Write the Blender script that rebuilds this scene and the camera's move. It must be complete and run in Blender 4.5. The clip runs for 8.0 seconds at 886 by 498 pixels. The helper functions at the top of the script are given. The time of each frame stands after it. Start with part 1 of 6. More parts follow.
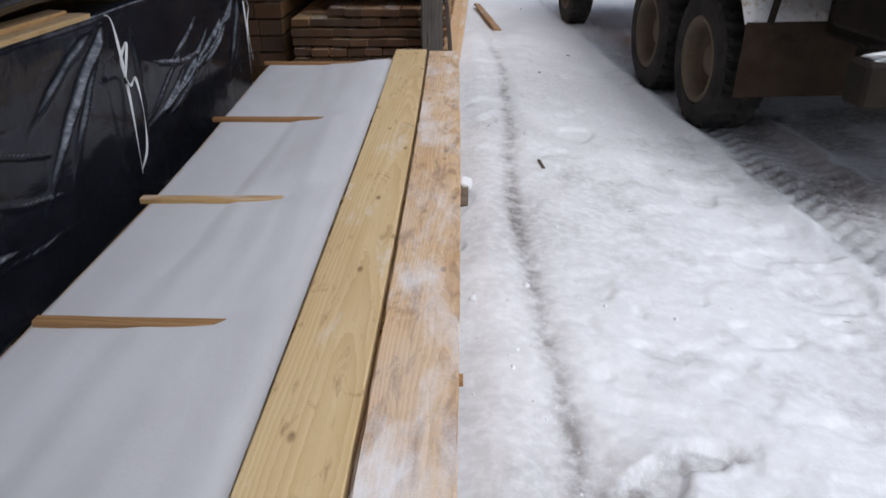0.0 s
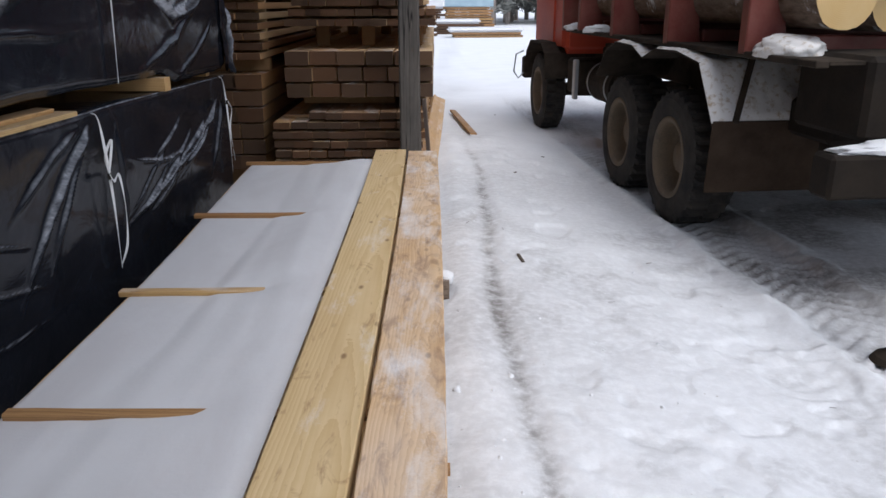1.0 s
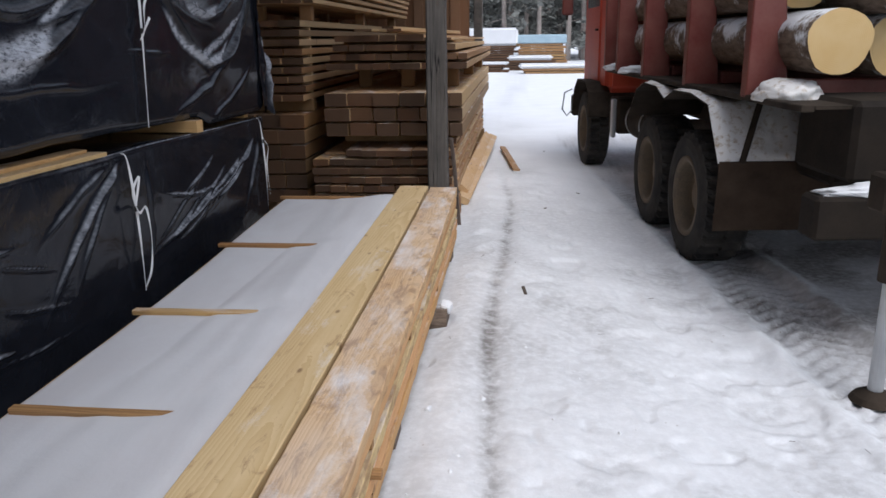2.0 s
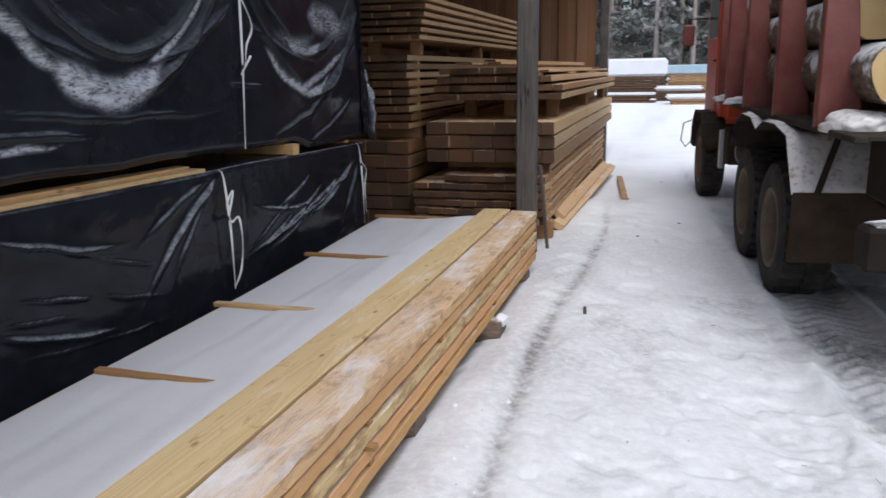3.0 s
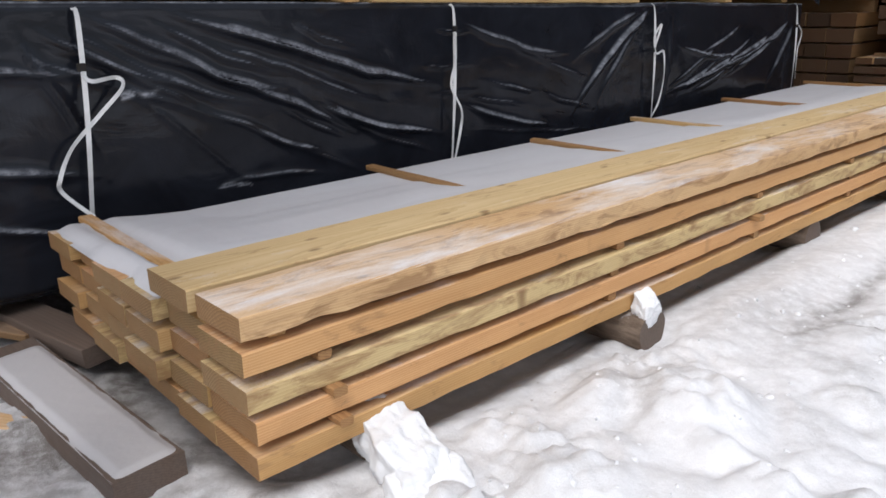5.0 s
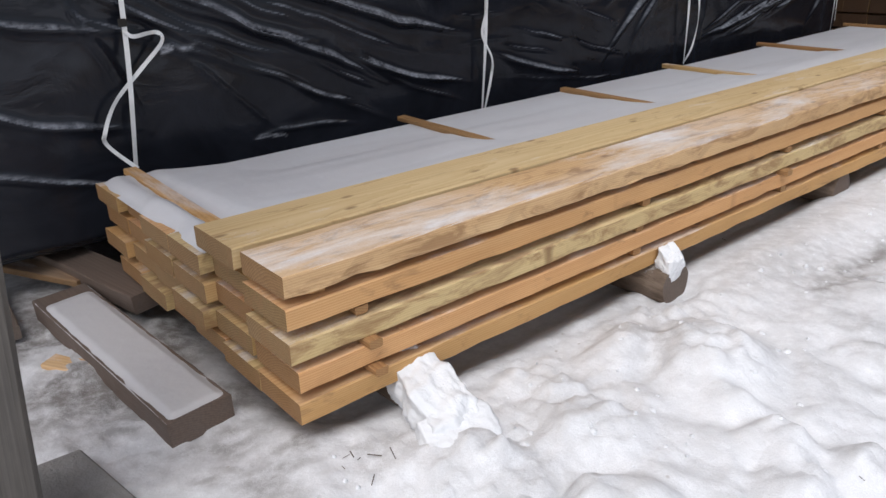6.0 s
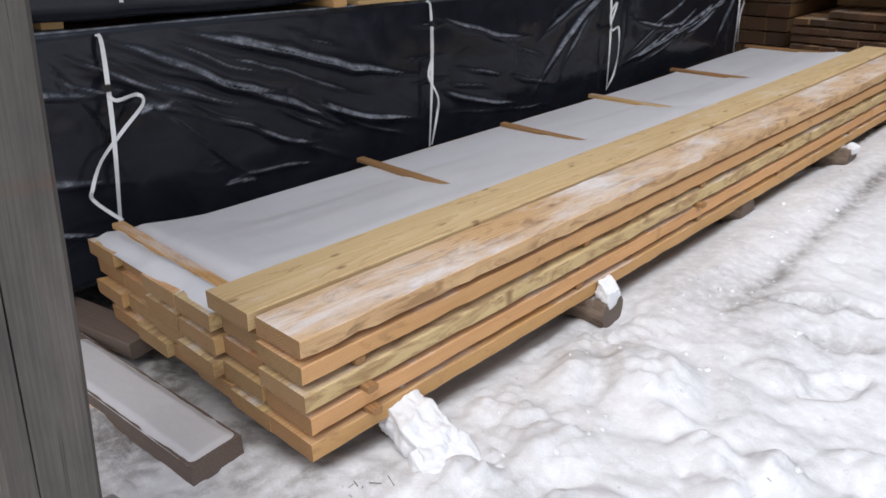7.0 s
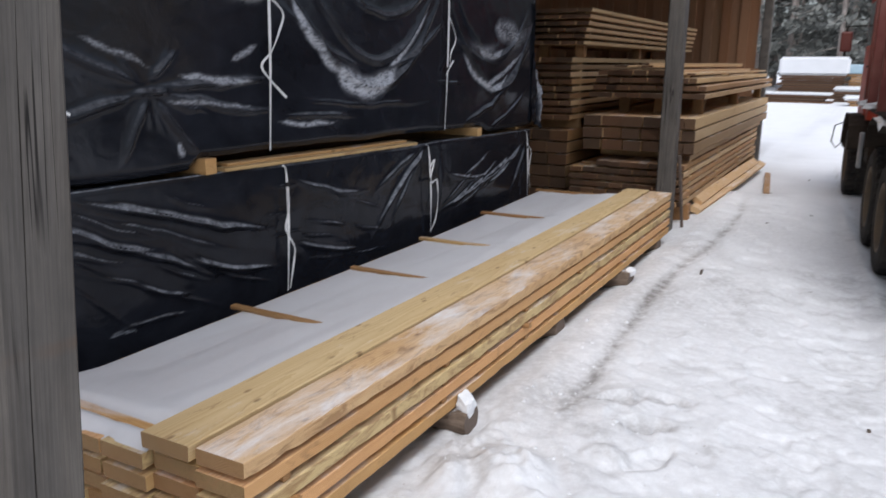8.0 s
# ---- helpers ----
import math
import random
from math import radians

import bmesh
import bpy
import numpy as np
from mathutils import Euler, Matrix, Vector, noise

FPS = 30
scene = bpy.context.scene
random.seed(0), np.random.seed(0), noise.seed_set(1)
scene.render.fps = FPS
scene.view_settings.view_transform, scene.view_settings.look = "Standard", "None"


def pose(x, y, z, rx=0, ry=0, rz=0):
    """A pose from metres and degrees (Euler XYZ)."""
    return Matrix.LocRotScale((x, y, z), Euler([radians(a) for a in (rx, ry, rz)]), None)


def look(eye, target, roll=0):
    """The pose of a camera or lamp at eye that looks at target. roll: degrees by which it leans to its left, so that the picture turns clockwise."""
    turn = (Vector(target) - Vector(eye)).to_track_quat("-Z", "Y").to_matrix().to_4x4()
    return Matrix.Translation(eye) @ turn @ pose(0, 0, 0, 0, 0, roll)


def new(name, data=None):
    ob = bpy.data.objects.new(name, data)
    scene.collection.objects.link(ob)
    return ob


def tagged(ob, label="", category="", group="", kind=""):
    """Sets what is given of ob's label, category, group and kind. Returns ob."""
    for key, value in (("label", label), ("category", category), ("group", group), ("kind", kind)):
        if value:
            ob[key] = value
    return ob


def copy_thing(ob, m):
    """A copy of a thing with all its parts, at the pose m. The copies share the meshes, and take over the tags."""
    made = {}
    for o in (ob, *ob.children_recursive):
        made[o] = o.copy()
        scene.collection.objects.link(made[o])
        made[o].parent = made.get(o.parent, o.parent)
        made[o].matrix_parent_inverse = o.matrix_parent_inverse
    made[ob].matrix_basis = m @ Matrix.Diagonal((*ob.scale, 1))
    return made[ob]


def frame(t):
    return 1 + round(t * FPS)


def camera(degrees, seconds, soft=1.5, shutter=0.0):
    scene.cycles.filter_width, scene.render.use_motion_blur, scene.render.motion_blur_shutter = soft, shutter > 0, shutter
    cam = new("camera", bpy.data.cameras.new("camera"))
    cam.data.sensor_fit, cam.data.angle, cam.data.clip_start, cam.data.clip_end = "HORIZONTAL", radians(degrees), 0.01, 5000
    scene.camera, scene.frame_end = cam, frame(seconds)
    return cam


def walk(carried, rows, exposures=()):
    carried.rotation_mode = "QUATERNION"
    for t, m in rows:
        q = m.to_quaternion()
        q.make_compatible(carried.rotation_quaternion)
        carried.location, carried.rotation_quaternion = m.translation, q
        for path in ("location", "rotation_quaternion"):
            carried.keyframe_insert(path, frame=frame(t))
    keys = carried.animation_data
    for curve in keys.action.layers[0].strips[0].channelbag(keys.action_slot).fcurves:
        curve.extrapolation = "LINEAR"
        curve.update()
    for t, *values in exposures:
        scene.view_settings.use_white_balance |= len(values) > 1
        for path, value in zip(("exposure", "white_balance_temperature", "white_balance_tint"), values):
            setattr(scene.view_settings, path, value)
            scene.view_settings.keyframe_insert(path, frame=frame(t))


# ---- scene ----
cam = camera(60.4, 8.0, shutter=0.2)
PATH = [
    (0, (0.012, 0.418, 1.71), (-0.031, 2.219, 0.84), -0.2),
    (0.5, (-0.059, 0.423, 1.653), (-0.05, 2.307, 0.982), 0.3),
    (1, (-0.009, 0.396, 1.655), (0.007, 2.298, 1.038), -0.2),
    (2.5, (0.759, -0.02, 1.754), (0.403, 1.887, 1.266), -0.9),
    (3, (1.052, -0.139, 1.738), (0.485, 1.725, 1.285), -1.1),
    (3.5, (1.282, -0.282, 1.674), (0.366, 1.448, 1.262), -1.4),
    (4, (1.342, -0.493, 1.575), (0.155, 1.065, 1.169), -1.1),
    (4.5, (1.371, -0.598, 1.443), (0.026, 0.803, 0.967), -1.4),
    (5, (1.389, -0.665, 1.223), (-0.03, 0.604, 0.608), -1.3),
    (6.5, (1.453, -0.789, 1.446), (0.063, 0.397, 0.633), -1.1),
    (7, (1.498, -0.992, 1.634), (0.221, 0.322, 0.832), -0.8),
    (7.5, (1.593, -1.305, 1.763), (0.462, 0.198, 1.085), -0.4),
    (8, (1.594, -1.612, 1.836), (0.661, 0.093, 1.362), 0.3),
]
walk(cam, [(t, look(eye, target, roll)) for t, eye, target, roll in PATH], [(0, 0.12, 6000, 10), (2.6, 0.14, 6030, 10), (3.4, 0.30, 6070, 10), (4.2, 0.55, 6200, 10), (4.6, 0.56, 6250, 10), (5.2, 0.25, 6300, 10), (6.4, 0.20, 6250, 10), (7.1, 0.28, 6220, 10), (8, 0.16, 6150, 10)])

# ---- light ----
SUN_ELEV, SUN_AZ = 60.0, 145.0      # degrees; azimuth from +y towards +x
world = bpy.data.worlds.new("overcast_sky")
scene.world = world
world.use_nodes = True
wn, wl = world.node_tree.nodes, world.node_tree.links
sky = wn.new("ShaderNodeTexSky")
sky.sky_type = "NISHITA"
sky.sun_disc = False
sky.sun_elevation, sky.sun_rotation = radians(SUN_ELEV), radians(SUN_AZ)
sky.dust_density, sky.ozone_density = 4.0, 1.5
cloud = wn.new("ShaderNodeHueSaturation")
cloud.inputs["Saturation"].default_value = 0.5
wl.new(sky.outputs[0], cloud.inputs["Color"])
wl.new(cloud.outputs[0], wn["Background"].inputs["Color"])
wn["Background"].inputs["Strength"].default_value = 0.15

sun_data = bpy.data.lights.new("sun", "SUN")
sun_data.energy, sun_data.angle, sun_data.color = 1.0, radians(50), (1.0, 0.98, 0.95)
sun = new("sun", sun_data)
se, sa = radians(SUN_ELEV), radians(SUN_AZ)
sun.matrix_world = look((30 * math.sin(sa) * math.cos(se), 30 * math.cos(sa) * math.cos(se), 30 * math.sin(se)), (0, 0, 0))


# ---- materials ----
def mat_new(name, rough=0.6, metal=0.0, spec=0.5):
    m = bpy.data.materials.new(name)
    m.use_nodes = True
    b = m.node_tree.nodes["Principled BSDF"]
    b.inputs["Roughness"].default_value = rough
    b.inputs["Metallic"].default_value = metal
    b.inputs["Specular IOR Level"].default_value = spec
    return m, m.node_tree.nodes, m.node_tree.links, b


def node(ns, kind, **values):
    n = ns.new(kind)
    for key, v in values.items():
        n.inputs[key.replace("_", " ")].default_value = v
    return n


def math_node(ns, ls, op, a, b=None, clamp=False):
    n = ns.new("ShaderNodeMath")
    n.operation, n.use_clamp = op, clamp
    for i, v in enumerate((a, b)):
        if v is None:
            continue
        if isinstance(v, (int, float)):
            n.inputs[i].default_value = v
        else:
            ls.new(v, n.inputs[i])
    return n.outputs[0]


def ramp(ns, ls, fac, stops):
    r = ns.new("ShaderNodeValToRGB")
    e = r.color_ramp.elements
    while len(e) < len(stops):
        e.new(0.5)
    for el, (p, c) in zip(e, stops):
        el.position, el.color = p, (c, c, c, 1) if isinstance(c, (int, float)) else (*c, 1)
    ls.new(fac, r.inputs[0])
    return r.outputs[0]


def mix(ns, ls, fac, a, b, mode="MIX"):
    n = ns.new("ShaderNodeMix")
    n.data_type, n.blend_type = "RGBA", mode
    for sock, v in ((n.inputs[0], fac), (n.inputs[6], a), (n.inputs[7], b)):
        if isinstance(v, (int, float)):
            sock.default_value = v
        elif isinstance(v, tuple):
            sock.default_value = (*v, 1)
        else:
            ls.new(v, sock)
    return n.outputs[2]


def mapped(ns, ls, out, scale=(1, 1, 1), loc=(0, 0, 0), rot=(0, 0, 0)):
    m = ns.new("ShaderNodeMapping")
    m.inputs["Scale"].default_value, m.inputs["Location"].default_value, m.inputs["Rotation"].default_value = scale, loc, rot
    ls.new(out, m.inputs[0])
    return m.outputs[0]


def noise_tex(ns, ls, vec, scale, detail=3.0, rough=0.55, distort=0.0):
    n = node(ns, "ShaderNodeTexNoise", Scale=scale, Detail=detail, Roughness=rough, Distortion=distort)
    ls.new(vec, n.inputs["Vector"])
    return n.outputs["Fac"]


def bump(ns, ls, height, b, strength, distance, normal=None):
    n = node(ns, "ShaderNodeBump", Strength=strength, Distance=distance)
    ls.new(height, n.inputs["Height"])
    if normal is not None:
        ls.new(normal, n.inputs["Normal"])
    ls.new(n.outputs[0], b.inputs["Normal"])
    return n.outputs[0]


def wood(name, light, dark, var=0.25, wane=0.0, weather=0.0, cracks=False, frost_sheen=0.0, ring=150.0, knots=True, grey=(0.20, 0.18, 0.16), rough=0.72, spread=0.0):
    """Sawn timber whose year rings run through the piece, with its length along the local y axis."""
    m, ns, ls, b = mat_new(name, rough, 0, 0.25)
    tc = ns.new("ShaderNodeTexCoord")
    oi = ns.new("ShaderNodeObjectInfo")
    jump = ns.new("ShaderNodeCombineXYZ")
    ls.new(math_node(ns, ls, "MULTIPLY", oi.outputs["Random"], 37.0), jump.inputs[1])
    ls.new(math_node(ns, ls, "MULTIPLY", oi.outputs["Random"], 0.16), jump.inputs[0])
    place = ns.new("ShaderNodeVectorMath")
    ls.new(tc.outputs["Object"], place.inputs[0])
    ls.new(jump.outputs[0], place.inputs[1])
    pv = place.outputs[0]
    ringco = mapped(ns, ls, pv, (1, 1, 1), (-0.06, 0, 0.07), (0.012, 0, 0.010))
    warp = ns.new("ShaderNodeVectorMath")
    warp.operation = "MULTIPLY_ADD"
    wob = node(ns, "ShaderNodeTexNoise", Scale=1.0, Detail=2.0)
    ls.new(mapped(ns, ls, pv, (5, 0.9, 5)), wob.inputs["Vector"])
    ls.new(wob.outputs["Color"], warp.inputs[0])
    warp.inputs[1].default_value = (0.05, 0, 0.05)
    ls.new(ringco, warp.inputs[2])
    wave = node(ns, "ShaderNodeTexWave", Scale=ring / 6.28 * 2, Distortion=1.2, Detail=2.0)
    wave.wave_type, wave.rings_direction, wave.wave_profile = "RINGS", "Y", "SAW"
    ls.new(warp.outputs[0], wave.inputs["Vector"])
    fibre = noise_tex(ns, ls, mapped(ns, ls, pv, (110, 2.2, 110)), 1.0, 4)
    broad = noise_tex(ns, ls, mapped(ns, ls, pv, (7, 0.7, 7)), 1.0, 3)
    grain = math_node(ns, ls, "MULTIPLY", wave.outputs["Fac"], 0.34)
    total = math_node(ns, ls, "ADD", grain, math_node(ns, ls, "ADD", math_node(ns, ls, "MULTIPLY", fibre, 0.36), math_node(ns, ls, "MULTIPLY", broad, 0.26)))
    col = mix(ns, ls, ramp(ns, ls, total, [(0.28, 0.0), (0.78, 1.0)]), light, dark)
    tint = ramp(ns, ls, oi.outputs["Random"], [(0.0, (1.0, 0.98, 0.90)), (0.3, (1.0, 0.78, 0.58)), (0.55, (0.86, 0.84, 0.68)), (0.75, (0.95, 0.72, 0.5)), (1.0, (1.0, 1.0, 0.95))])
    col = mix(ns, ls, var * 2, col, tint, "MULTIPLY")
    col = mix(ns, ls, 0.55, col, ramp(ns, ls, broad, [(0.3, (0.72, 0.62, 0.50)), (0.6, (1.0, 1.0, 1.0))]), "MULTIPLY")
    if spread:
        each = math_node(ns, ls, "FRACT", math_node(ns, ls, "MULTIPLY", oi.outputs["Random"], 7.31))
        col = mix(ns, ls, spread, col, ramp(ns, ls, each, [(0.0, (0.42, 0.40, 0.40)), (0.5, (0.85, 0.82, 0.80)), (1.0, (1.3, 1.22, 1.1))]), "MULTIPLY")
    if knots:
        vor = node(ns, "ShaderNodeTexVoronoi", Scale=1.0, Randomness=1.0)
        vor.voronoi_dimensions = "2D"
        bend = ns.new("ShaderNodeVectorMath")
        bend.operation = "MULTIPLY_ADD"
        ls.new(wob.outputs["Color"], bend.inputs[0])
        bend.inputs[1].default_value = (0.10, 0.10, 0)
        ls.new(mapped(ns, ls, pv, (7.0, 3.2, 1)), bend.inputs[2])
        ls.new(bend.outputs[0], vor.inputs["Vector"])
        spot = ramp(ns, ls, vor.outputs["Distance"], [(0.035, 1.0), (0.085, 0.0)])
        some = ramp(ns, ls, noise_tex(ns, ls, mapped(ns, ls, pv, (3.0, 2.2, 3.0)), 1.0, 2), [(0.46, 0.0), (0.56, 0.75)])
        col = mix(ns, ls, math_node(ns, ls, "MULTIPLY", spot, some), col, (0.17, 0.09, 0.04))
    if wane:
        rub = noise_tex(ns, ls, mapped(ns, ls, pv, (18, 4.5, 18)), 1.0, 5, 0.7, 0.8)
        col = mix(ns, ls, ramp(ns, ls, rub, [(0.60 - 0.08 * wane, 0.0), (0.74 - 0.08 * wane, 0.75)]), col, (0.27, 0.15, 0.07))
    if weather:
        wear = noise_tex(ns, ls, mapped(ns, ls, pv, (14, 1.5, 14)), 1.0, 4, 0.65)
        col = mix(ns, ls, math_node(ns, ls, "MULTIPLY", ramp(ns, ls, wear, [(0.25, 1.0), (0.75, 0.55)]), weather), col, grey)
        streak = ramp(ns, ls, fibre, [(0.35, 0.60), (0.6, 1.0)])
        col = mix(ns, ls, 0.8 * weather, col, streak, "MULTIPLY")
    if cracks:
        line = noise_tex(ns, ls, mapped(ns, ls, pv, (24, 0.40, 24)), 1.0, 2, 0.5)
        gap = ramp(ns, ls, line, [(0.482, 0.0), (0.496, 1.0), (0.504, 1.0), (0.518, 0.0)])
        some = ramp(ns, ls, noise_tex(ns, ls, mapped(ns, ls, pv, (6, 1.2, 6)), 1.0, 2), [(0.49, 0.0), (0.57, 1.0)])
        col = mix(ns, ls, math_node(ns, ls, "MULTIPLY", gap, some), col, (0.018, 0.016, 0.015))
        blot = noise_tex(ns, ls, mapped(ns, ls, pv, (5, 1.6, 5)), 1.0, 5, 0.65)
        col = mix(ns, ls, 0.85, col, ramp(ns, ls, blot, [(0.3, (0.52, 0.50, 0.48)), (0.7, (1.15, 1.08, 1.0))]), "MULTIPLY")
    if frost_sheen:
        geo = ns.new("ShaderNodeNewGeometry")
        sep = ns.new("ShaderNodeSeparateXYZ")
        ls.new(geo.outputs["Normal"], sep.inputs[0])
        up = ramp(ns, ls, sep.outputs["Z"], [(0.6, 0.0), (0.9, 1.0)])
        patch = noise_tex(ns, ls, mapped(ns, ls, pv, (5.5, 1.9, 5.5)), 1.0, 6, 0.62, 0.25)
        fine = noise_tex(ns, ls, pv, 160.0, 2)
        f = math_node(ns, ls, "ADD", patch, math_node(ns, ls, "MULTIPLY", fine, 0.10))
        f = ramp(ns, ls, f, [(0.64 - 0.14 * frost_sheen, 0.0), (0.88 - 0.12 * frost_sheen, 0.85)])
        veil = ramp(ns, ls, noise_tex(ns, ls, mapped(ns, ls, pv, (3.0, 1.1, 3.0)), 1.0, 4, 0.6), [(0.40, 0.0), (0.70, 0.28 * frost_sheen)])
        f = math_node(ns, ls, "MAXIMUM", f, veil)
        f = math_node(ns, ls, "MULTIPLY", f, up)
        col = mix(ns, ls, f, col, (0.80, 0.82, 0.86))
    ls.new(col, b.inputs["Base Color"])
    hb = math_node(ns, ls, "ADD", math_node(ns, ls, "MULTIPLY", fibre, 0.7), math_node(ns, ls, "MULTIPLY", wave.outputs["Fac"], 0.3))
    bump(ns, ls, hb, b, 0.6 if cracks else 0.45, 0.004 if cracks else 0.0015)
    return m


YELLOW = wood("fresh_pine", (0.62, 0.45, 0.24), (0.46, 0.29, 0.12), var=0.35, wane=0.6, frost_sheen=0.5)
REDDISH = wood("fresh_pine_heartwood", (0.70, 0.44, 0.22), (0.50, 0.255, 0.10), var=0.12, wane=0.3, frost_sheen=0.5)
WANEY = wood("fresh_pine_waney", (0.66, 0.52, 0.29), (0.50, 0.36, 0.16), var=0.15, wane=1.7, frost_sheen=0.5)
FRESH_END = wood("fresh_pine_end", (0.34, 0.23, 0.125), (0.18, 0.105, 0.05), var=0.35, wane=1.3, knots=False)
PINK = wood("fresh_pine_frosted", (0.66, 0.46, 0.26), (0.48, 0.29, 0.13), frost_sheen=0.95, wane=1.3, var=0.0)
YELLOW_FROST = wood("fresh_pine_light_frost", (0.66, 0.51, 0.29), (0.53, 0.375, 0.18), frost_sheen=0.10, wane=0.3, var=0.0, ring=110.0)
STICK = wood("sticker_wood", (0.40, 0.25, 0.12), (0.22, 0.12, 0.055), knots=False)
PILE = wood("dried_pine", (0.70, 0.53, 0.33), (0.53, 0.37, 0.21), weather=0.12, grey=(0.28, 0.22, 0.16), var=0.3, frost_sheen=0.5, spread=0.4)
PILE_DARK = wood("weathered_pine", (0.46, 0.32, 0.18), (0.30, 0.185, 0.095), weather=0.15, grey=(0.24, 0.17, 0.12), var=0.4, frost_sheen=0.5, spread=0.6)
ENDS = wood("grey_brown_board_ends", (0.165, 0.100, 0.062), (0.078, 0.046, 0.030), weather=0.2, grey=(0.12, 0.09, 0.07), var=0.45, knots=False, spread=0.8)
POST = wood("grey_post_wood", (0.165, 0.155, 0.145), (0.098, 0.092, 0.086), weather=0.7, cracks=True, grey=(0.122, 0.119, 0.117), ring=90, var=0.1)
SHED = wood("shed_board_wood", (0.38, 0.23, 0.14), (0.20, 0.115, 0.07), weather=0.3, grey=(0.26, 0.18, 0.13), var=0.5)
GREYPLANK = wood("old_plank_wood", (0.20, 0.15, 0.12), (0.11, 0.08, 0.065), weather=0.6, grey=(0.15, 0.13, 0.12), knots=False)


def plain(name, col, col2, rough=0.6, metal=0.0, scale=8.0, bump_s=0.2, dist=0.004, spec=0.5, dust_sheen=None, dust_amt=0.5):
    m, ns, ls, b = mat_new(name, rough, metal, spec)
    tc = ns.new("ShaderNodeTexCoord")
    a = noise_tex(ns, ls, tc.outputs["Object"], scale, 5, 0.6)
    f = noise_tex(ns, ls, tc.outputs["Object"], scale * 12, 3, 0.6)
    c = mix(ns, ls, ramp(ns, ls, a, [(0.3, 0.0), (0.7, 1.0)]), col, col2)
    if dust_sheen:
        g = math_node(ns, ls, "ADD", a, math_node(ns, ls, "MULTIPLY", f, 0.35))
        c = mix(ns, ls, math_node(ns, ls, "MULTIPLY", ramp(ns, ls, g, [(0.5, 0.0), (0.85, 1.0)]), dust_amt), c, dust_sheen)
    ls.new(c, b.inputs["Base Color"])
    ls.new(math_node(ns, ls, "ADD", math_node(ns, ls, "MULTIPLY", f, 0.3), rough - 0.15, True), b.inputs["Roughness"])
    bump(ns, ls, math_node(ns, ls, "ADD", a, math_node(ns, ls, "MULTIPLY", f, 0.4)), b, bump_s, dist)
    return m


def snow_mat(name, dirt_shade=False, base=(0.78, 0.79, 0.81), specks=0.0, streaks=0.0, relief=0.5):
    m, ns, ls, b = mat_new(name, 0.75, 0, 0.3)
    tc = ns.new("ShaderNodeTexCoord")
    co = tc.outputs["Object"]
    big = noise_tex(ns, ls, co, 1.6, 4, 0.55)
    mid = noise_tex(ns, ls, co, 22.0, 5, 0.6)
    fine = noise_tex(ns, ls, co, 320.0, 2, 0.6)
    c = mix(ns, ls, ramp(ns, ls, big, [(0.35, 0.0), (0.65, 1.0)]), base, tuple(v * 0.95 for v in base))
    if dirt_shade:
        # The attribute carries grit and also some shade set into the snow's colour.
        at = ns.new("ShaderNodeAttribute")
        at.attribute_name = "dirt_shade"
        grit_shade = math_node(ns, ls, "MULTIPLY", at.outputs["Fac"], ramp(ns, ls, math_node(ns, ls, "ADD", mid, math_node(ns, ls, "MULTIPLY", fine, 0.5)), [(0.42, 0.25), (0.85, 1.0)]))
        c = mix(ns, ls, grit_shade, c, (0.22, 0.205, 0.195))
        vor = node(ns, "ShaderNodeTexVoronoi", Scale=11.0, Randomness=1.0)
        ls.new(co, vor.inputs["Vector"])
        sp = ramp(ns, ls, vor.outputs["Distance"], [(0.03, 1.0), (0.07, 0.0)])
        keep = ramp(ns, ls, big, [(0.50, 0.0), (0.62, 0.8)])
        c = mix(ns, ls, math_node(ns, ls, "MULTIPLY", sp, keep), c, (0.22, 0.17, 0.12))
    if streaks:
        st = noise_tex(ns, ls, mapped(ns, ls, co, (2.2, 0.7, 1.0)), 1.0, 5, 0.62, 0.8)
        c = mix(ns, ls, math_node(ns, ls, "MULTIPLY", ramp(ns, ls, st, [(0.42, 0.0), (0.62, 1.0)]), streaks), c, (0.50, 0.485, 0.50))
    if specks:
        sp = ramp(ns, ls, math_node(ns, ls, "ADD", mid, math_node(ns, ls, "MULTIPLY", fine, 0.2)), [(0.62, 0.0), (0.78, specks)])
        c = mix(ns, ls, sp, c, (0.36, 0.26, 0.15))
    ls.new(c, b.inputs["Base Color"])
    b.inputs["Subsurface Weight"].default_value = 0.0
    h = math_node(ns, ls, "ADD", mid, math_node(ns, ls, "MULTIPLY", fine, 0.25))
    grain = noise_tex(ns, ls, co, 75.0, 4, 0.65)
    h = math_node(ns, ls, "ADD", h, math_node(ns, ls, "MULTIPLY", grain, 0.5))
    bump(ns, ls, h, b, relief, 0.008 if dirt_shade else 0.005)
    return m


SNOW = snow_mat("lane_snow", dirt_shade=True, base=(0.85, 0.86, 0.885))
SNOW_CAP = snow_mat("settled_snow", base=(0.74, 0.75, 0.77), relief=0.9)
SNOW_THIN = snow_mat("thin_snow_on_boards", base=(0.62, 0.625, 0.65), streaks=0.40, relief=0.25)
SNOW_GREY = snow_mat("grey_dusty_snow", base=(0.54, 0.53, 0.54), relief=0.3)
SNOW_DIRTY = snow_mat("sawdust_snow", base=(0.70, 0.68, 0.66), specks=0.8)


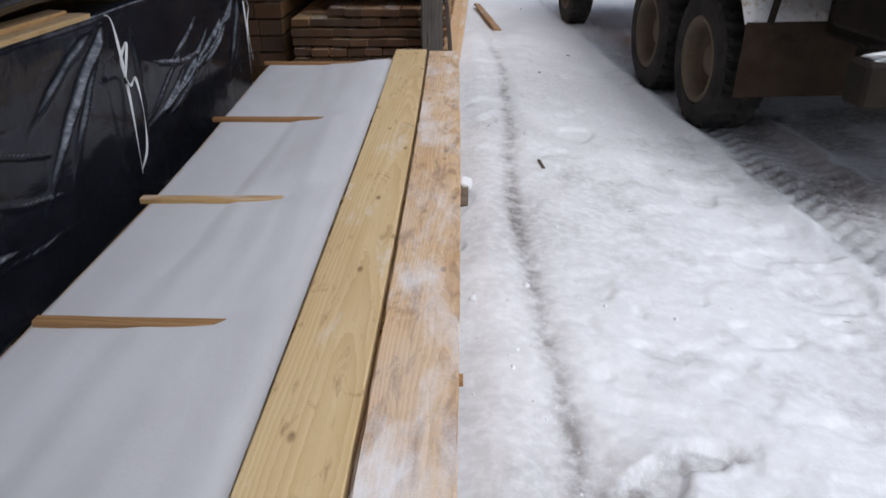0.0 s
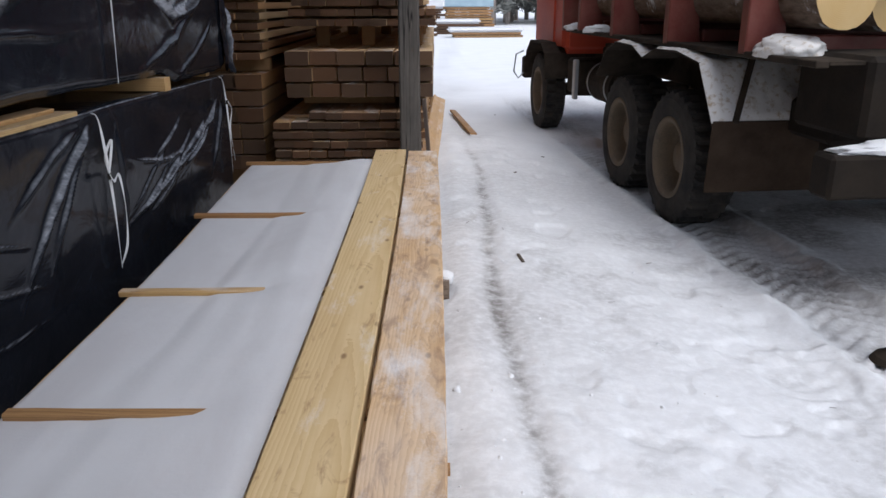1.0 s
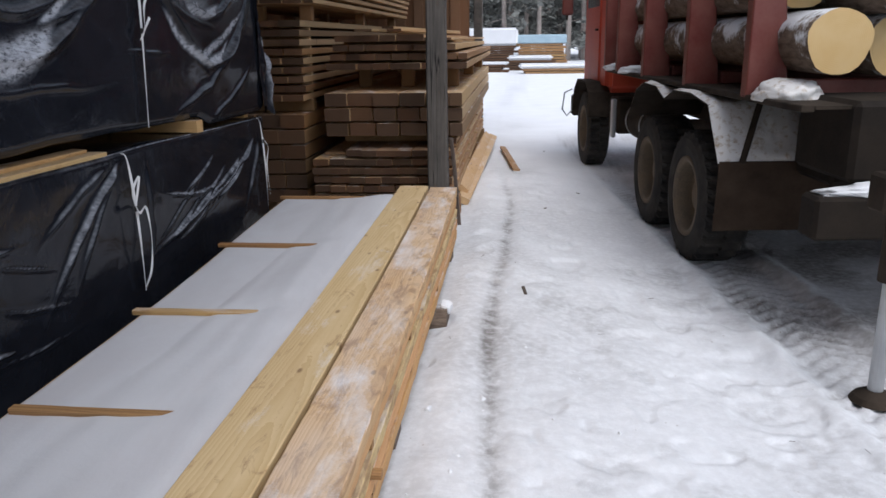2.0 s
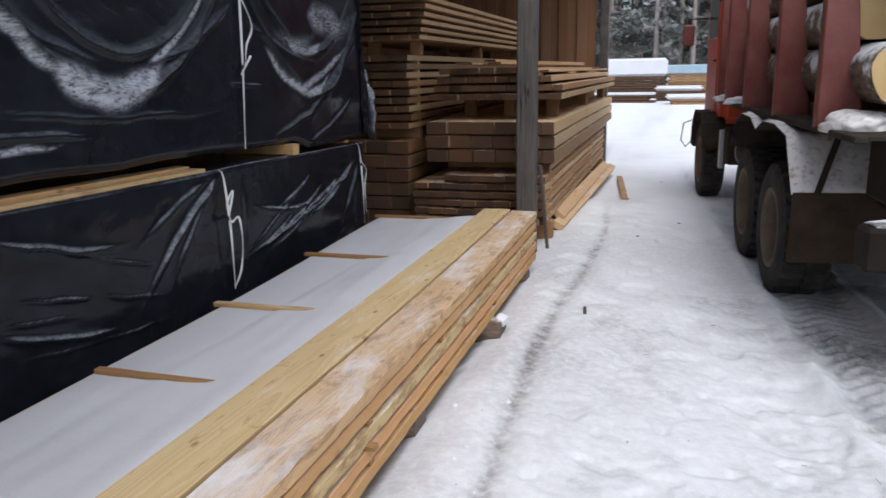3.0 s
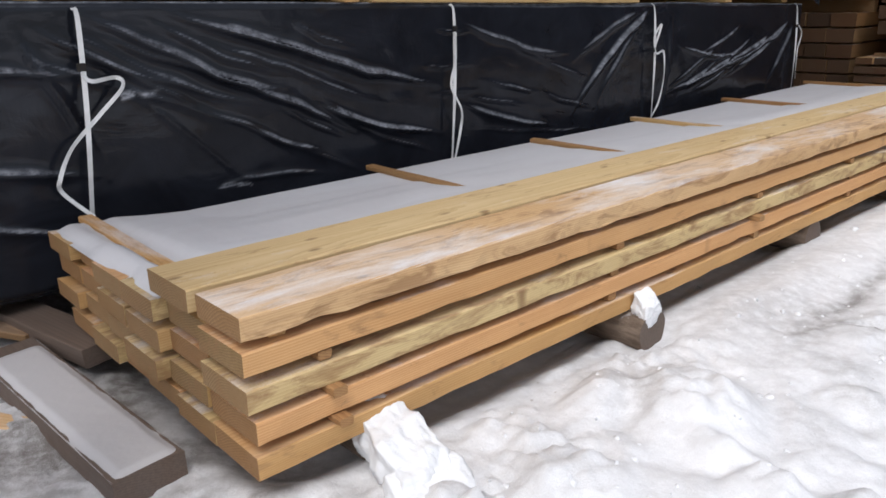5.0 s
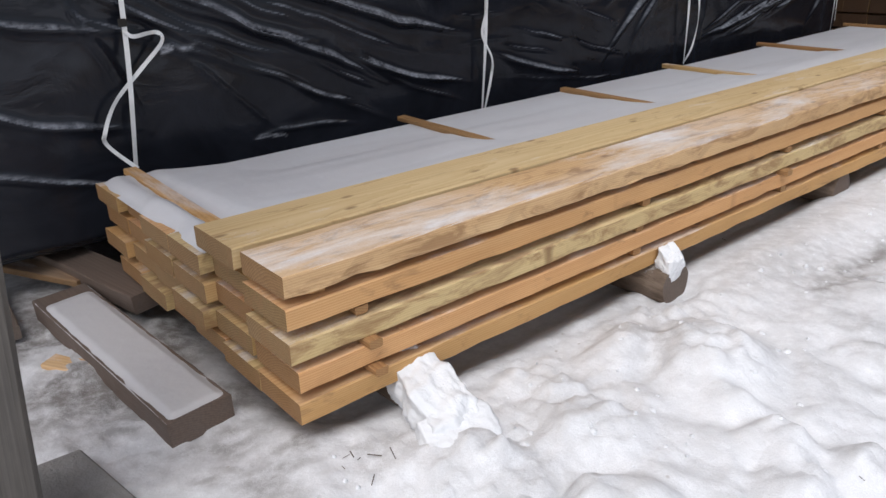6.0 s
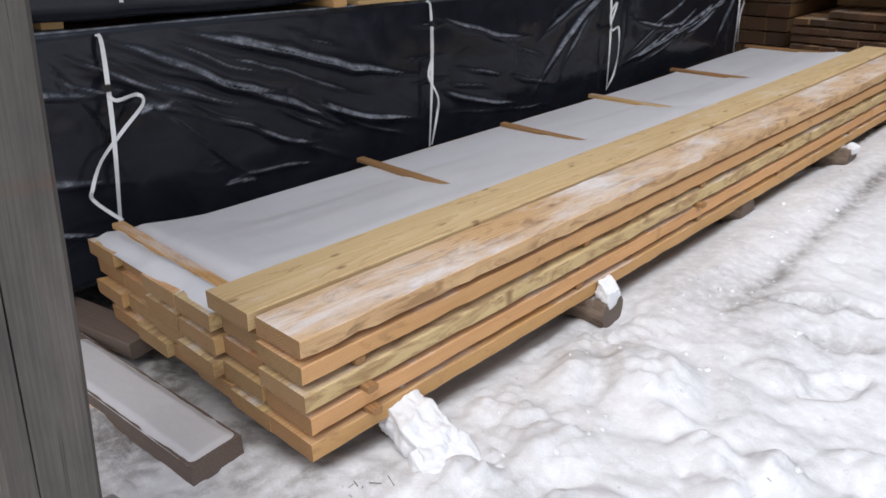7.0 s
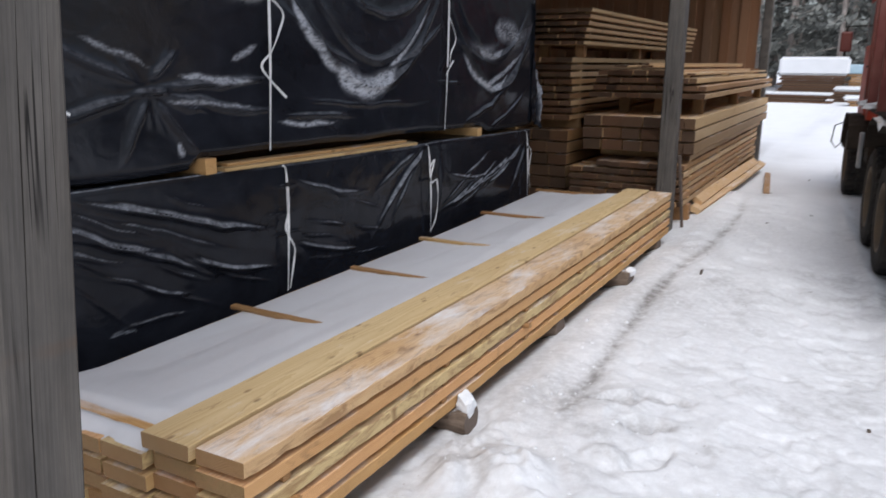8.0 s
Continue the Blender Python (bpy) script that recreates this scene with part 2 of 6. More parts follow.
def tarp_mat(name, dust_sheen):
    m, ns, ls, b = mat_new(name, 0.2, 0, 0.27)
    tc = ns.new("ShaderNodeTexCoord")
    co = tc.outputs["Object"]
    at = ns.new("ShaderNodeAttribute")
    at.attribute_name = "frost_sheen"
    a = noise_tex(ns, ls, mapped(ns, ls, co, (1, 3.0, 4.5)), 1.0, 5, 0.6, 0.8)
    crease = noise_tex(ns, ls, mapped(ns, ls, co, (1, 9, 5), (0, 0, 0), (0.5, 0, 0)), 1.0, 4, 0.6, 1.5)
    fine = noise_tex(ns, ls, co, 60.0, 4, 0.65)
    col = mix(ns, ls, ramp(ns, ls, a, [(0.35, 0.0), (0.7, 1.0)]), (0.0095, 0.0105, 0.0145), (0.018, 0.020, 0.027))
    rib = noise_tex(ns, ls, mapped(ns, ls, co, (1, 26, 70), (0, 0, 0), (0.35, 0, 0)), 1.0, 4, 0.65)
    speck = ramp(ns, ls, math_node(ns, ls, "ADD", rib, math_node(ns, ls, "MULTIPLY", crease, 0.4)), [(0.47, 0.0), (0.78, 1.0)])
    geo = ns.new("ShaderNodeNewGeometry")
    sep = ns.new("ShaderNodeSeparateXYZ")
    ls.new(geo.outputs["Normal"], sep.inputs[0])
    # Upward fold flanks turn pale: painted glossy highlights, mixed with a little dust.
    flank_sheen = ramp(ns, ls, sep.outputs["Z"], [(0.22, 0.0), (0.50, 0.9), (0.70, 0.9), (0.80, 0.04)])
    flank_sheen = math_node(ns, ls, "MULTIPLY", flank_sheen, ramp(ns, ls, math_node(ns, ls, "ADD", math_node(ns, ls, "MULTIPLY", rib, 0.5), math_node(ns, ls, "MULTIPLY", crease, 0.6)), [(0.42, 0.12), (0.70, 0.9)]))
    flank_sheen = math_node(ns, ls, "MULTIPLY", flank_sheen, dust_sheen)
    fr = math_node(ns, ls, "MAXIMUM", math_node(ns, ls, "MULTIPLY", at.outputs["Fac"], speck), flank_sheen)
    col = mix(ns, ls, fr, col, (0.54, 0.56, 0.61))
    ls.new(col, b.inputs["Base Color"])
    ls.new(math_node(ns, ls, "ADD", ramp(ns, ls, fine, [(0.3, 0.11), (0.75, 0.19)]), math_node(ns, ls, "MULTIPLY", fr, 0.35), True), b.inputs["Roughness"])
    h = math_node(ns, ls, "ADD", math_node(ns, ls, "MULTIPLY", a, 1.0), math_node(ns, ls, "MULTIPLY", crease, 0.25))
    h = math_node(ns, ls, "ADD", h, math_node(ns, ls, "MULTIPLY", fine, 0.012))
    bump(ns, ls, h, b, 0.16, 0.03)
    return m


# The number sets how strongly highlights are painted on the fold flanks.
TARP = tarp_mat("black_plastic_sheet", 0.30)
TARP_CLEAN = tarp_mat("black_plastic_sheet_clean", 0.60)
STRAP = plain("white_strapping", (0.72, 0.72, 0.70), (0.82, 0.82, 0.82), 0.45, scale=20)
RUBBER = plain("truck_rubber", (0.011, 0.011, 0.012), (0.022, 0.020, 0.018), 0.85, scale=5, dust_sheen=(0.14, 0.12, 0.10), dust_amt=0.2, spec=0.25)
RIM = plain("muddy_rim_paint", (0.13, 0.092, 0.055), (0.20, 0.145, 0.09), 0.75, scale=6, dust_sheen=(0.07, 0.055, 0.04), dust_amt=0.8)
STEEL = plain("dark_chassis_steel", (0.015, 0.012, 0.009), (0.032, 0.024, 0.018), 0.85, scale=5, dust_sheen=(0.10, 0.075, 0.055), dust_amt=0.25, spec=0.15)
RED = plain("dull_red_paint", (0.125, 0.021, 0.016), (0.165, 0.032, 0.024), 0.5, scale=4, dust_sheen=(0.22, 0.12, 0.09), dust_amt=0.35)
CABRED = plain("orange_red_cab_paint", (0.50, 0.07, 0.03), (0.42, 0.055, 0.03), 0.5, scale=3)
FLAP = plain("brown_rubber_sheet", (0.026, 0.017, 0.012), (0.042, 0.028, 0.019), 0.9, scale=4, dust_sheen=(0.085, 0.060, 0.042), dust_amt=0.35, spec=0.12)
# Darker steel for the rear parts; their shade is put into the colour.
SHADED_STEEL = plain("shaded_chassis_steel", (0.012, 0.009, 0.007), (0.024, 0.018, 0.013), 0.85, scale=5, spec=0.2)
GLASS = plain("dark_cab_glass", (0.02, 0.024, 0.03), (0.03, 0.035, 0.04), 0.16, scale=2, bump_s=0.0)
ALU = plain("grey_tank_metal", (0.35, 0.36, 0.37), (0.45, 0.46, 0.47), 0.4, 0.7, scale=6)
STONE = plain("grey_stone", (0.18, 0.17, 0.16), (0.28, 0.27, 0.26), 0.85, scale=9, bump_s=0.5, dist=0.02)
TWIG = plain("dark_twig", (0.06, 0.045, 0.035), (0.10, 0.075, 0.055), 0.85, scale=30)
# Needle colour lightened and greyed to carry the haze of distance.
FIR = plain("conifer_needles", (0.14, 0.145, 0.13), (0.20, 0.205, 0.19), 0.85, scale=1.2, dust_sheen=(0.42, 0.44, 0.45), dust_amt=0.08)
TRUNK = plain("far_trunk_bark", (0.24, 0.20, 0.18), (0.38, 0.34, 0.31), 0.9, scale=2)
BLUE = plain("pale_blue_sheet", (0.30, 0.42, 0.50), (0.38, 0.50, 0.57), 0.5, scale=3)


def bark_mat(name, snow):
    m, ns, ls, b = mat_new(name, 0.9, 0, 0.2)
    tc = ns.new("ShaderNodeTexCoord")
    co = tc.outputs["Object"]
    p = noise_tex(ns, ls, mapped(ns, ls, co, (24, 7, 24)), 1.0, 5, 0.65)
    c = mix(ns, ls, ramp(ns, ls, p, [(0.3, 0.0), (0.7, 1.0)]), (0.075, 0.052, 0.037), (0.22, 0.165, 0.125))
    geo = ns.new("ShaderNodeNewGeometry")
    sep = ns.new("ShaderNodeSeparateXYZ")
    ls.new(geo.outputs["Normal"], sep.inputs[0])
    d = noise_tex(ns, ls, co, 5.0, 5, 0.7)
    s = math_node(ns, ls, "ADD", d, math_node(ns, ls, "MULTIPLY", sep.outputs["Z"], 0.20))
    c = mix(ns, ls, ramp(ns, ls, s, [(0.76 - 0.25 * snow, 0.0), (0.89 - 0.25 * snow, 0.85)]), c, (0.75, 0.77, 0.8))
    ls.new(c, b.inputs["Base Color"])
    bump(ns, ls, p, b, 0.9, 0.02)
    return m


def log_end_mat():
    m, ns, ls, b = mat_new("sawn_log_end", 0.75, 0, 0.2)
    tc = ns.new("ShaderNodeTexCoord")
    co = tc.outputs["Object"]
    w = node(ns, "ShaderNodeTexWave", Scale=28.0, Distortion=1.5, Detail=2.0)
    w.wave_type, w.rings_direction = "RINGS", "Y"
    ls.new(co, w.inputs["Vector"])
    n = noise_tex(ns, ls, co, 6.0, 4)
    c = mix(ns, ls, math_node(ns, ls, "MULTIPLY", w.outputs["Fac"], 0.4), (0.58, 0.40, 0.18), (0.48, 0.31, 0.12))
    c = mix(ns, ls, ramp(ns, ls, n, [(0.35, 0.6), (0.65, 0.0)]), c, (0.62, 0.46, 0.24))
    ls.new(c, b.inputs["Base Color"])
    bump(ns, ls, n, b, 0.3, 0.005)
    return m


BARK = bark_mat("snowy_bark", 1.0)
BARK_BARE = bark_mat("bare_bark", 0.62)
LOGEND = log_end_mat()


# ---- building helpers ----
def mesh_of(name, bm, *mats, smooth=False):
    me = bpy.data.meshes.new(name)
    bm.to_mesh(me)
    bm.free()
    for m in mats:
        me.materials.append(m)
    if smooth:
        for p in me.polygons:
            p.use_smooth = True
    return me


def part(name, bm, material, parent=None, label="", at=None, smooth=False):
    mats = material if isinstance(material, tuple) else (material,)
    ob = new(name, mesh_of(name, bm, *mats, smooth=smooth))
    if parent is not None:
        ob.parent = parent
    if at is not None:
        ob.matrix_basis = at
    if label:
        ob["label"] = label
    return ob


def empty(name, m, label, category, group="", kind=""):
    e = new(name)
    e.matrix_basis = m
    return tagged(e, label, category, group, kind)


def add_box(bm, size, at=(0, 0, 0), bevel=0.0, m=None, seg=1):
    mm = Matrix.Translation(at) @ (m or Matrix()) @ Matrix.Diagonal((*size, 1))
    vs = bmesh.ops.create_cube(bm, size=1.0, matrix=mm)["verts"]
    if bevel:
        es = {e for v in vs for e in v.link_edges}
        bmesh.ops.bevel(bm, geom=list(es), offset=bevel, segments=seg, affect="EDGES")
    return bm


def box(size, at=(0, 0, 0), bevel=0.0, m=None, seg=1):
    return add_box(bmesh.new(), size, at, bevel, m, seg)


def add_lathe(bm, prof, n=32, flip=False):
    """Turns (radius, x) pairs round the x axis."""
    rings = []
    for r, x in prof:
        rings.append([bm.verts.new((x, r * math.cos(2 * math.pi * k / n), r * math.sin(2 * math.pi * k / n))) for k in range(n)])
    for a, b in zip(rings, rings[1:]):
        for k in range(n):
            f = (a[k], a[(k + 1) % n], b[(k + 1) % n], b[k])
            bm.faces.new(f[::-1] if flip else f)
    return rings


def add_tube(bm, pts, r, n=8, cap=True, r1=None):
    pts = [Vector(p) for p in pts]
    rings = []
    for i, p in enumerate(pts):
        d = (pts[min(i + 1, len(pts) - 1)] - pts[max(i - 1, 0)]).normalized()
        u = d.cross(Vector((0.13, 0.2, 1.0))).normalized()
        w = d.cross(u)
        rr = r if r1 is None else r + (r1 - r) * i / (len(pts) - 1)
        rings.append([bm.verts.new(p + (u * math.cos(2 * math.pi * k / n) + w * math.sin(2 * math.pi * k / n)) * rr) for k in range(n)])
    for a, b in zip(rings, rings[1:]):
        for k in range(n):
            bm.faces.new((a[k], b[k], b[(k + 1) % n], a[(k + 1) % n]))
    if cap:
        bm.faces.new(rings[0])
        bm.faces.new(rings[-1][::-1])
    return bm


RNG = np.random.default_rng(7)
TABLES = [RNG.random((128, 128)) for _ in range(8)]


def vnoise(x, y, scale, k=0):
    """Smooth value noise from 0 to 1 on arrays."""
    x, y = np.asarray(x, float) * scale + 31.7 * k, np.asarray(y, float) * scale + 17.3 * k
    i, j = np.floor(x).astype(int), np.floor(y).astype(int)
    fx, fy = x - i, y - j
    fx, fy = fx * fx * (3 - 2 * fx), fy * fy * (3 - 2 * fy)
    tb = TABLES[k % 8]
    g = lambda a, b: tb[a % 128, b % 128]
    return (g(i, j) * (1 - fx) + g(i + 1, j) * fx) * (1 - fy) + (g(i, j + 1) * (1 - fx) + g(i + 1, j + 1) * fx) * fy


def fnoise(x, y, scale, octaves=4, k=0, gain=0.5):
    s, a, tot = 0.0, 1.0, 0.0
    for o in range(octaves):
        s, tot = s + a * vnoise(x, y, scale * 2 ** o, k + o), tot + a
        a *= gain
    return s / tot


def smooth_step(a, b, x):
    t = np.clip((x - a) / (b - a), 0, 1)
    return t * t * (3 - 2 * t)


def grid_mesh(name, P, material, attr=None, values=None):
    """A sheet from an (n, m, 3) array of places."""
    n, m = P.shape[:2]
    idx = np.arange(n * m).reshape(n, m)
    quads = np.stack([idx[:-1, :-1], idx[1:, :-1], idx[1:, 1:], idx[:-1, 1:]], -1).reshape(-1, 4)
    me = bpy.data.meshes.new(name)
    me.from_pydata(P.reshape(-1, 3).tolist(), [], quads.tolist())
    me.materials.append(material)
    me.polygons.foreach_set("use_smooth", np.ones(len(quads), bool))
    if attr:
        at = me.attributes.new(attr, "FLOAT", "POINT")
        at.data.foreach_set("value", np.asarray(values, np.float32).reshape(-1))
    me.update()
    return me


# ---- ground ----
TRUCK = pose(1.83, 6.13, -0.03, 0, 0, 4.9)    # local y runs to the cab, x away from the lane
TF = np.array([-0.0854, 0.9963])
TRT = np.array([0.9963, 0.0854])


BOOTS = [(0.80, 1.98, 0.4), (0.60, 2.18, 0.7), (0.78, 2.32, 0.2), (0.90, 1.66, 1.2), (1.18, 0.92, 0.3), (0.55, 0.30, 2.0), (1.02, 0.22, 0.9), (1.42, 1.40, 1.5), (0.88, -0.28, 0.2), (0.25, -0.35, 2.6), (-0.1, -0.5, 2.3)]


# kicked-up heaps of snow: place, radii, height, turn
HEAPS = [(0.42, 1.17, 0.17, 0.24, 0.075, 0.5), (0.20, 1.02, 0.10, 0.18, 0.035, 0.1), (0.76, 0.93, 0.10, 0.085, 0.055, 0.3), (0.93, 1.00, 0.11, 0.10, 0.048, 1.0), (0.86, 0.82, 0.09, 0.10, 0.050, 0.0), (0.74, 1.57, 0.12, 0.09, 0.026, 0.6),
         (0.58, 1.00, 0.10, 0.07, 0.030, 0.2), (0.40, 0.62, 0.14, 0.11, 0.040, 1.2), (0.62, 0.45, 0.13, 0.10, 0.045, 0.7), (0.95, 0.50, 0.10, 0.12, 0.040, 0.4), (1.10, 1.28, 0.13, 0.09, 0.045, 0.9)]


def ground_z(x, y):
    x, y = np.asarray(x, float), np.asarray(y, float)
    u = (x - 1.83) * TF[0] + (y - 6.13) * TF[1]
    v = (x - 1.83) * TRT[0] + (y - 6.13) * TRT[1]
    far = smooth_step(18, 40, np.hypot(x, y - 5))
    z = 0.05 * (fnoise(x, y, 0.7, 3, 1) - 0.5) + 0.010 * (fnoise(x, y, 4.0, 4, 2, 0.55) - 0.5)
    # trampled, lumpy snow in front of and beside the stack
    lump = smooth_step(2.6, 1.2, y) * smooth_step(-0.3, 0.15, x) + 0.55 * smooth_step(0.8, 0.1, np.abs(x - 0.25)) * smooth_step(-0.1, 0.1, x) + 0.9 * smooth_step(0.2, -0.2, y) * smooth_step(0.3, -0.3, x)
    a = fnoise(x, y, 3.2, 3, 3)
    b = fnoise(x + 3.1, y, 11.0, 4, 4, 0.6)
    plates = np.floor(fnoise(x, y + 5.0, 4.2, 2, 6) * 7) / 7
    soft = fnoise(x, y, 1.4, 2, 5)
    lump = lump * (0.30 + 0.75 * smooth_step(0.40, 0.62, fnoise(x + 7.0, y, 1.7, 3, 2)))
    z = z + lump * (0.085 * (fnoise(x, y, 2.0, 2, 7) - 0.5) + 0.040 * (b - 0.5) * (0.2 + soft) + 0.030 * (plates - 0.5) + 0.034 * (np.abs(fnoise(x, y, 16.0, 3, 1, 0.65) - 0.5) * 2 - 0.3) * smooth_step(0.45, 0.62, fnoise(x, y, 1.9, 3, 4)) * smooth_step(0.8, 0.35, x))
    # bank beside the stack and the rut along it
    rut = 0.36 + 0.05 * np.sin(y * 1.1) + 0.06 * (fnoise(x * 0, y, 0.9, 2, 5) - 0.5)
    z = z + 0.025 * np.exp(-((x - 0.16) / 0.12) ** 2) * smooth_step(-0.5, 1.5, y)
    z = z - (0.004 + 0.007 * b) * np.exp(-((x - rut + 0.03 * (a - 0.5)) / 0.045) ** 2) * smooth_step(1.6, 2.6, y) * smooth_step(11, 8, y)
    z = z + 0.012 * np.exp(-((x - rut - 0.12) / 0.06) ** 2) * b * smooth_step(1.6, 2.6, y) * smooth_step(11, 8, y)
    # the lane lies higher beside the stack than under the truck
    z = z + 0.10 * smooth_step(1.7, 0.6, x) * smooth_step(30, 15, y) * smooth_step(-12, -6, x) - 0.03 * smooth_step(0.1, -0.3, x)
    z = z + 0.06 * np.exp(-((x - 0.27) / 0.10) ** 2 - ((y - 0.31) / 0.14) ** 2) * (0.6 + 0.8 * b)
    # broken slabs of snow before the near end of the stack
    z = z + 0.07 * (np.floor(fnoise(x, y + 2.0, 3.6, 3, 2) * 6) / 6 - 0.42) * smooth_step(0.15, -0.1, y) * smooth_step(-0.1, -0.4, x) * smooth_step(-2.2, -1.6, x) * smooth_step(-1.5, -1.0, y)
    # hollow under the stack
    under = smooth_step(-0.02, -0.25, x) * smooth_step(0.0, 0.25, y) * smooth_step(6.3, 6.0, y)
    z = z * (1 - under) - 0.01 * under
    # tyre tracks of the truck, with the tread pressed in
    for v0 in (0.26, 2.15):
        w = smooth_step(0.34, 0.17, np.abs(v - v0) + 0.16 * (fnoise(x, y, 2.2, 3, 4) - 0.5)) * smooth_step(9, 6, np.abs(u))
        tread = np.sin((u + np.abs(v - v0) * 0.8) * 2 * math.pi / 0.13)
        press = smooth_step(-0.1, 0.35, tread)
        z = z * (1 - 0.8 * w) - w * (0.03 + 0.018 * press * (0.4 + 0.8 * vnoise(x, y, 2.0, 6)))
        z = z + 0.05 * np.exp(-((np.abs(v - v0) - 0.33) / 0.07) ** 2) * smooth_step(9, 6, np.abs(u)) * fnoise(x, y, 5, 3, 6)
    # broken crust in patches on the lane
    crust = smooth_step(0.48, 0.62, fnoise(x, y, 0.75, 3, 7)) * smooth_step(0.3, 0.7, x)
    z = z + crust * (0.011 * (fnoise(x, y, 14.0, 3, 3, 0.6) - 0.5) - 0.012 * smooth_step(0.56, 0.66, fnoise(x, y, 7.0, 2, 5)))
    # wide shallow wheel lanes
    z = z - 0.018 * np.exp(-((x - 0.85 - 0.04 * np.sin(y)) / 0.16) ** 2) * smooth_step(0.5, 2.0, y)
    # trodden boot prints with pushed-up rims
    for px, py, ang in BOOTS:
        ca, sa2 = math.cos(ang), math.sin(ang)
        e1 = ((x - px) * ca + (y - py) * sa2) / 0.15
        e2 = (-(x - px) * sa2 + (y - py) * ca) / 0.062
        r = np.sqrt(e1 ** 2 + e2 ** 2) + 0.9 * (b - 0.5) + 0.5 * (a - 0.5)
        z = z - 0.032 * smooth_step(1.05, 0.75, r) + 0.008 * b * np.exp(-((r - 1.3) / 0.3) ** 2) + 0.004 * np.sin(e1 * 14) * smooth_step(0.9, 0.6, r)
    for px, py, ra, rb, h, ang in HEAPS:
        ca, sa2 = math.cos(ang), math.sin(ang)
        e1 = ((x - px) * ca + (y - py) * sa2) / ra
        e2 = (-(x - px) * sa2 + (y - py) * ca) / rb
        r = np.sqrt(e1 ** 2 + e2 ** 2) + 0.55 * (fnoise(x, y, 5.5, 3, 6) - 0.5) + 0.22 * (b - 0.5)
        z = z + h * smooth_step(1.2, 0.35, r) * (1 + 0.9 * (b - 0.5) + 0.5 * (fnoise(x, y, 26.0, 2, 2) - 0.5)) - 0.18 * h * np.exp(-((r - 1.3) / 0.22) ** 2)
    # the hole melted round the second bearer
    z = z - 0.035 * np.exp(-((x - 0.06) / 0.10) ** 2 - ((y - 1.46) / 0.13) ** 2)
    # old boot prints across the lane
    pr = vnoise(x, y, 5.0, 7) * smooth_step(0.55, 0.75, vnoise(x, y, 0.9, 2))
    z = z - 0.02 * smooth_step(0.55, 0.7, pr)
    out = np.maximum.reduce([-1.2 - x, x - 3.2, -1.6 - y, y - 9.5, np.zeros_like(x)])
    calm = smooth_step(0.0, 1.2, out)
    z = z * (1 - calm) + calm * (0.06 * (vnoise(x, y, 0.5, 1) - 0.5))
    return z * (1 - 0.7 * far) + far * 0.25 * (vnoise(x, y, 0.03, 4) - 0.5)


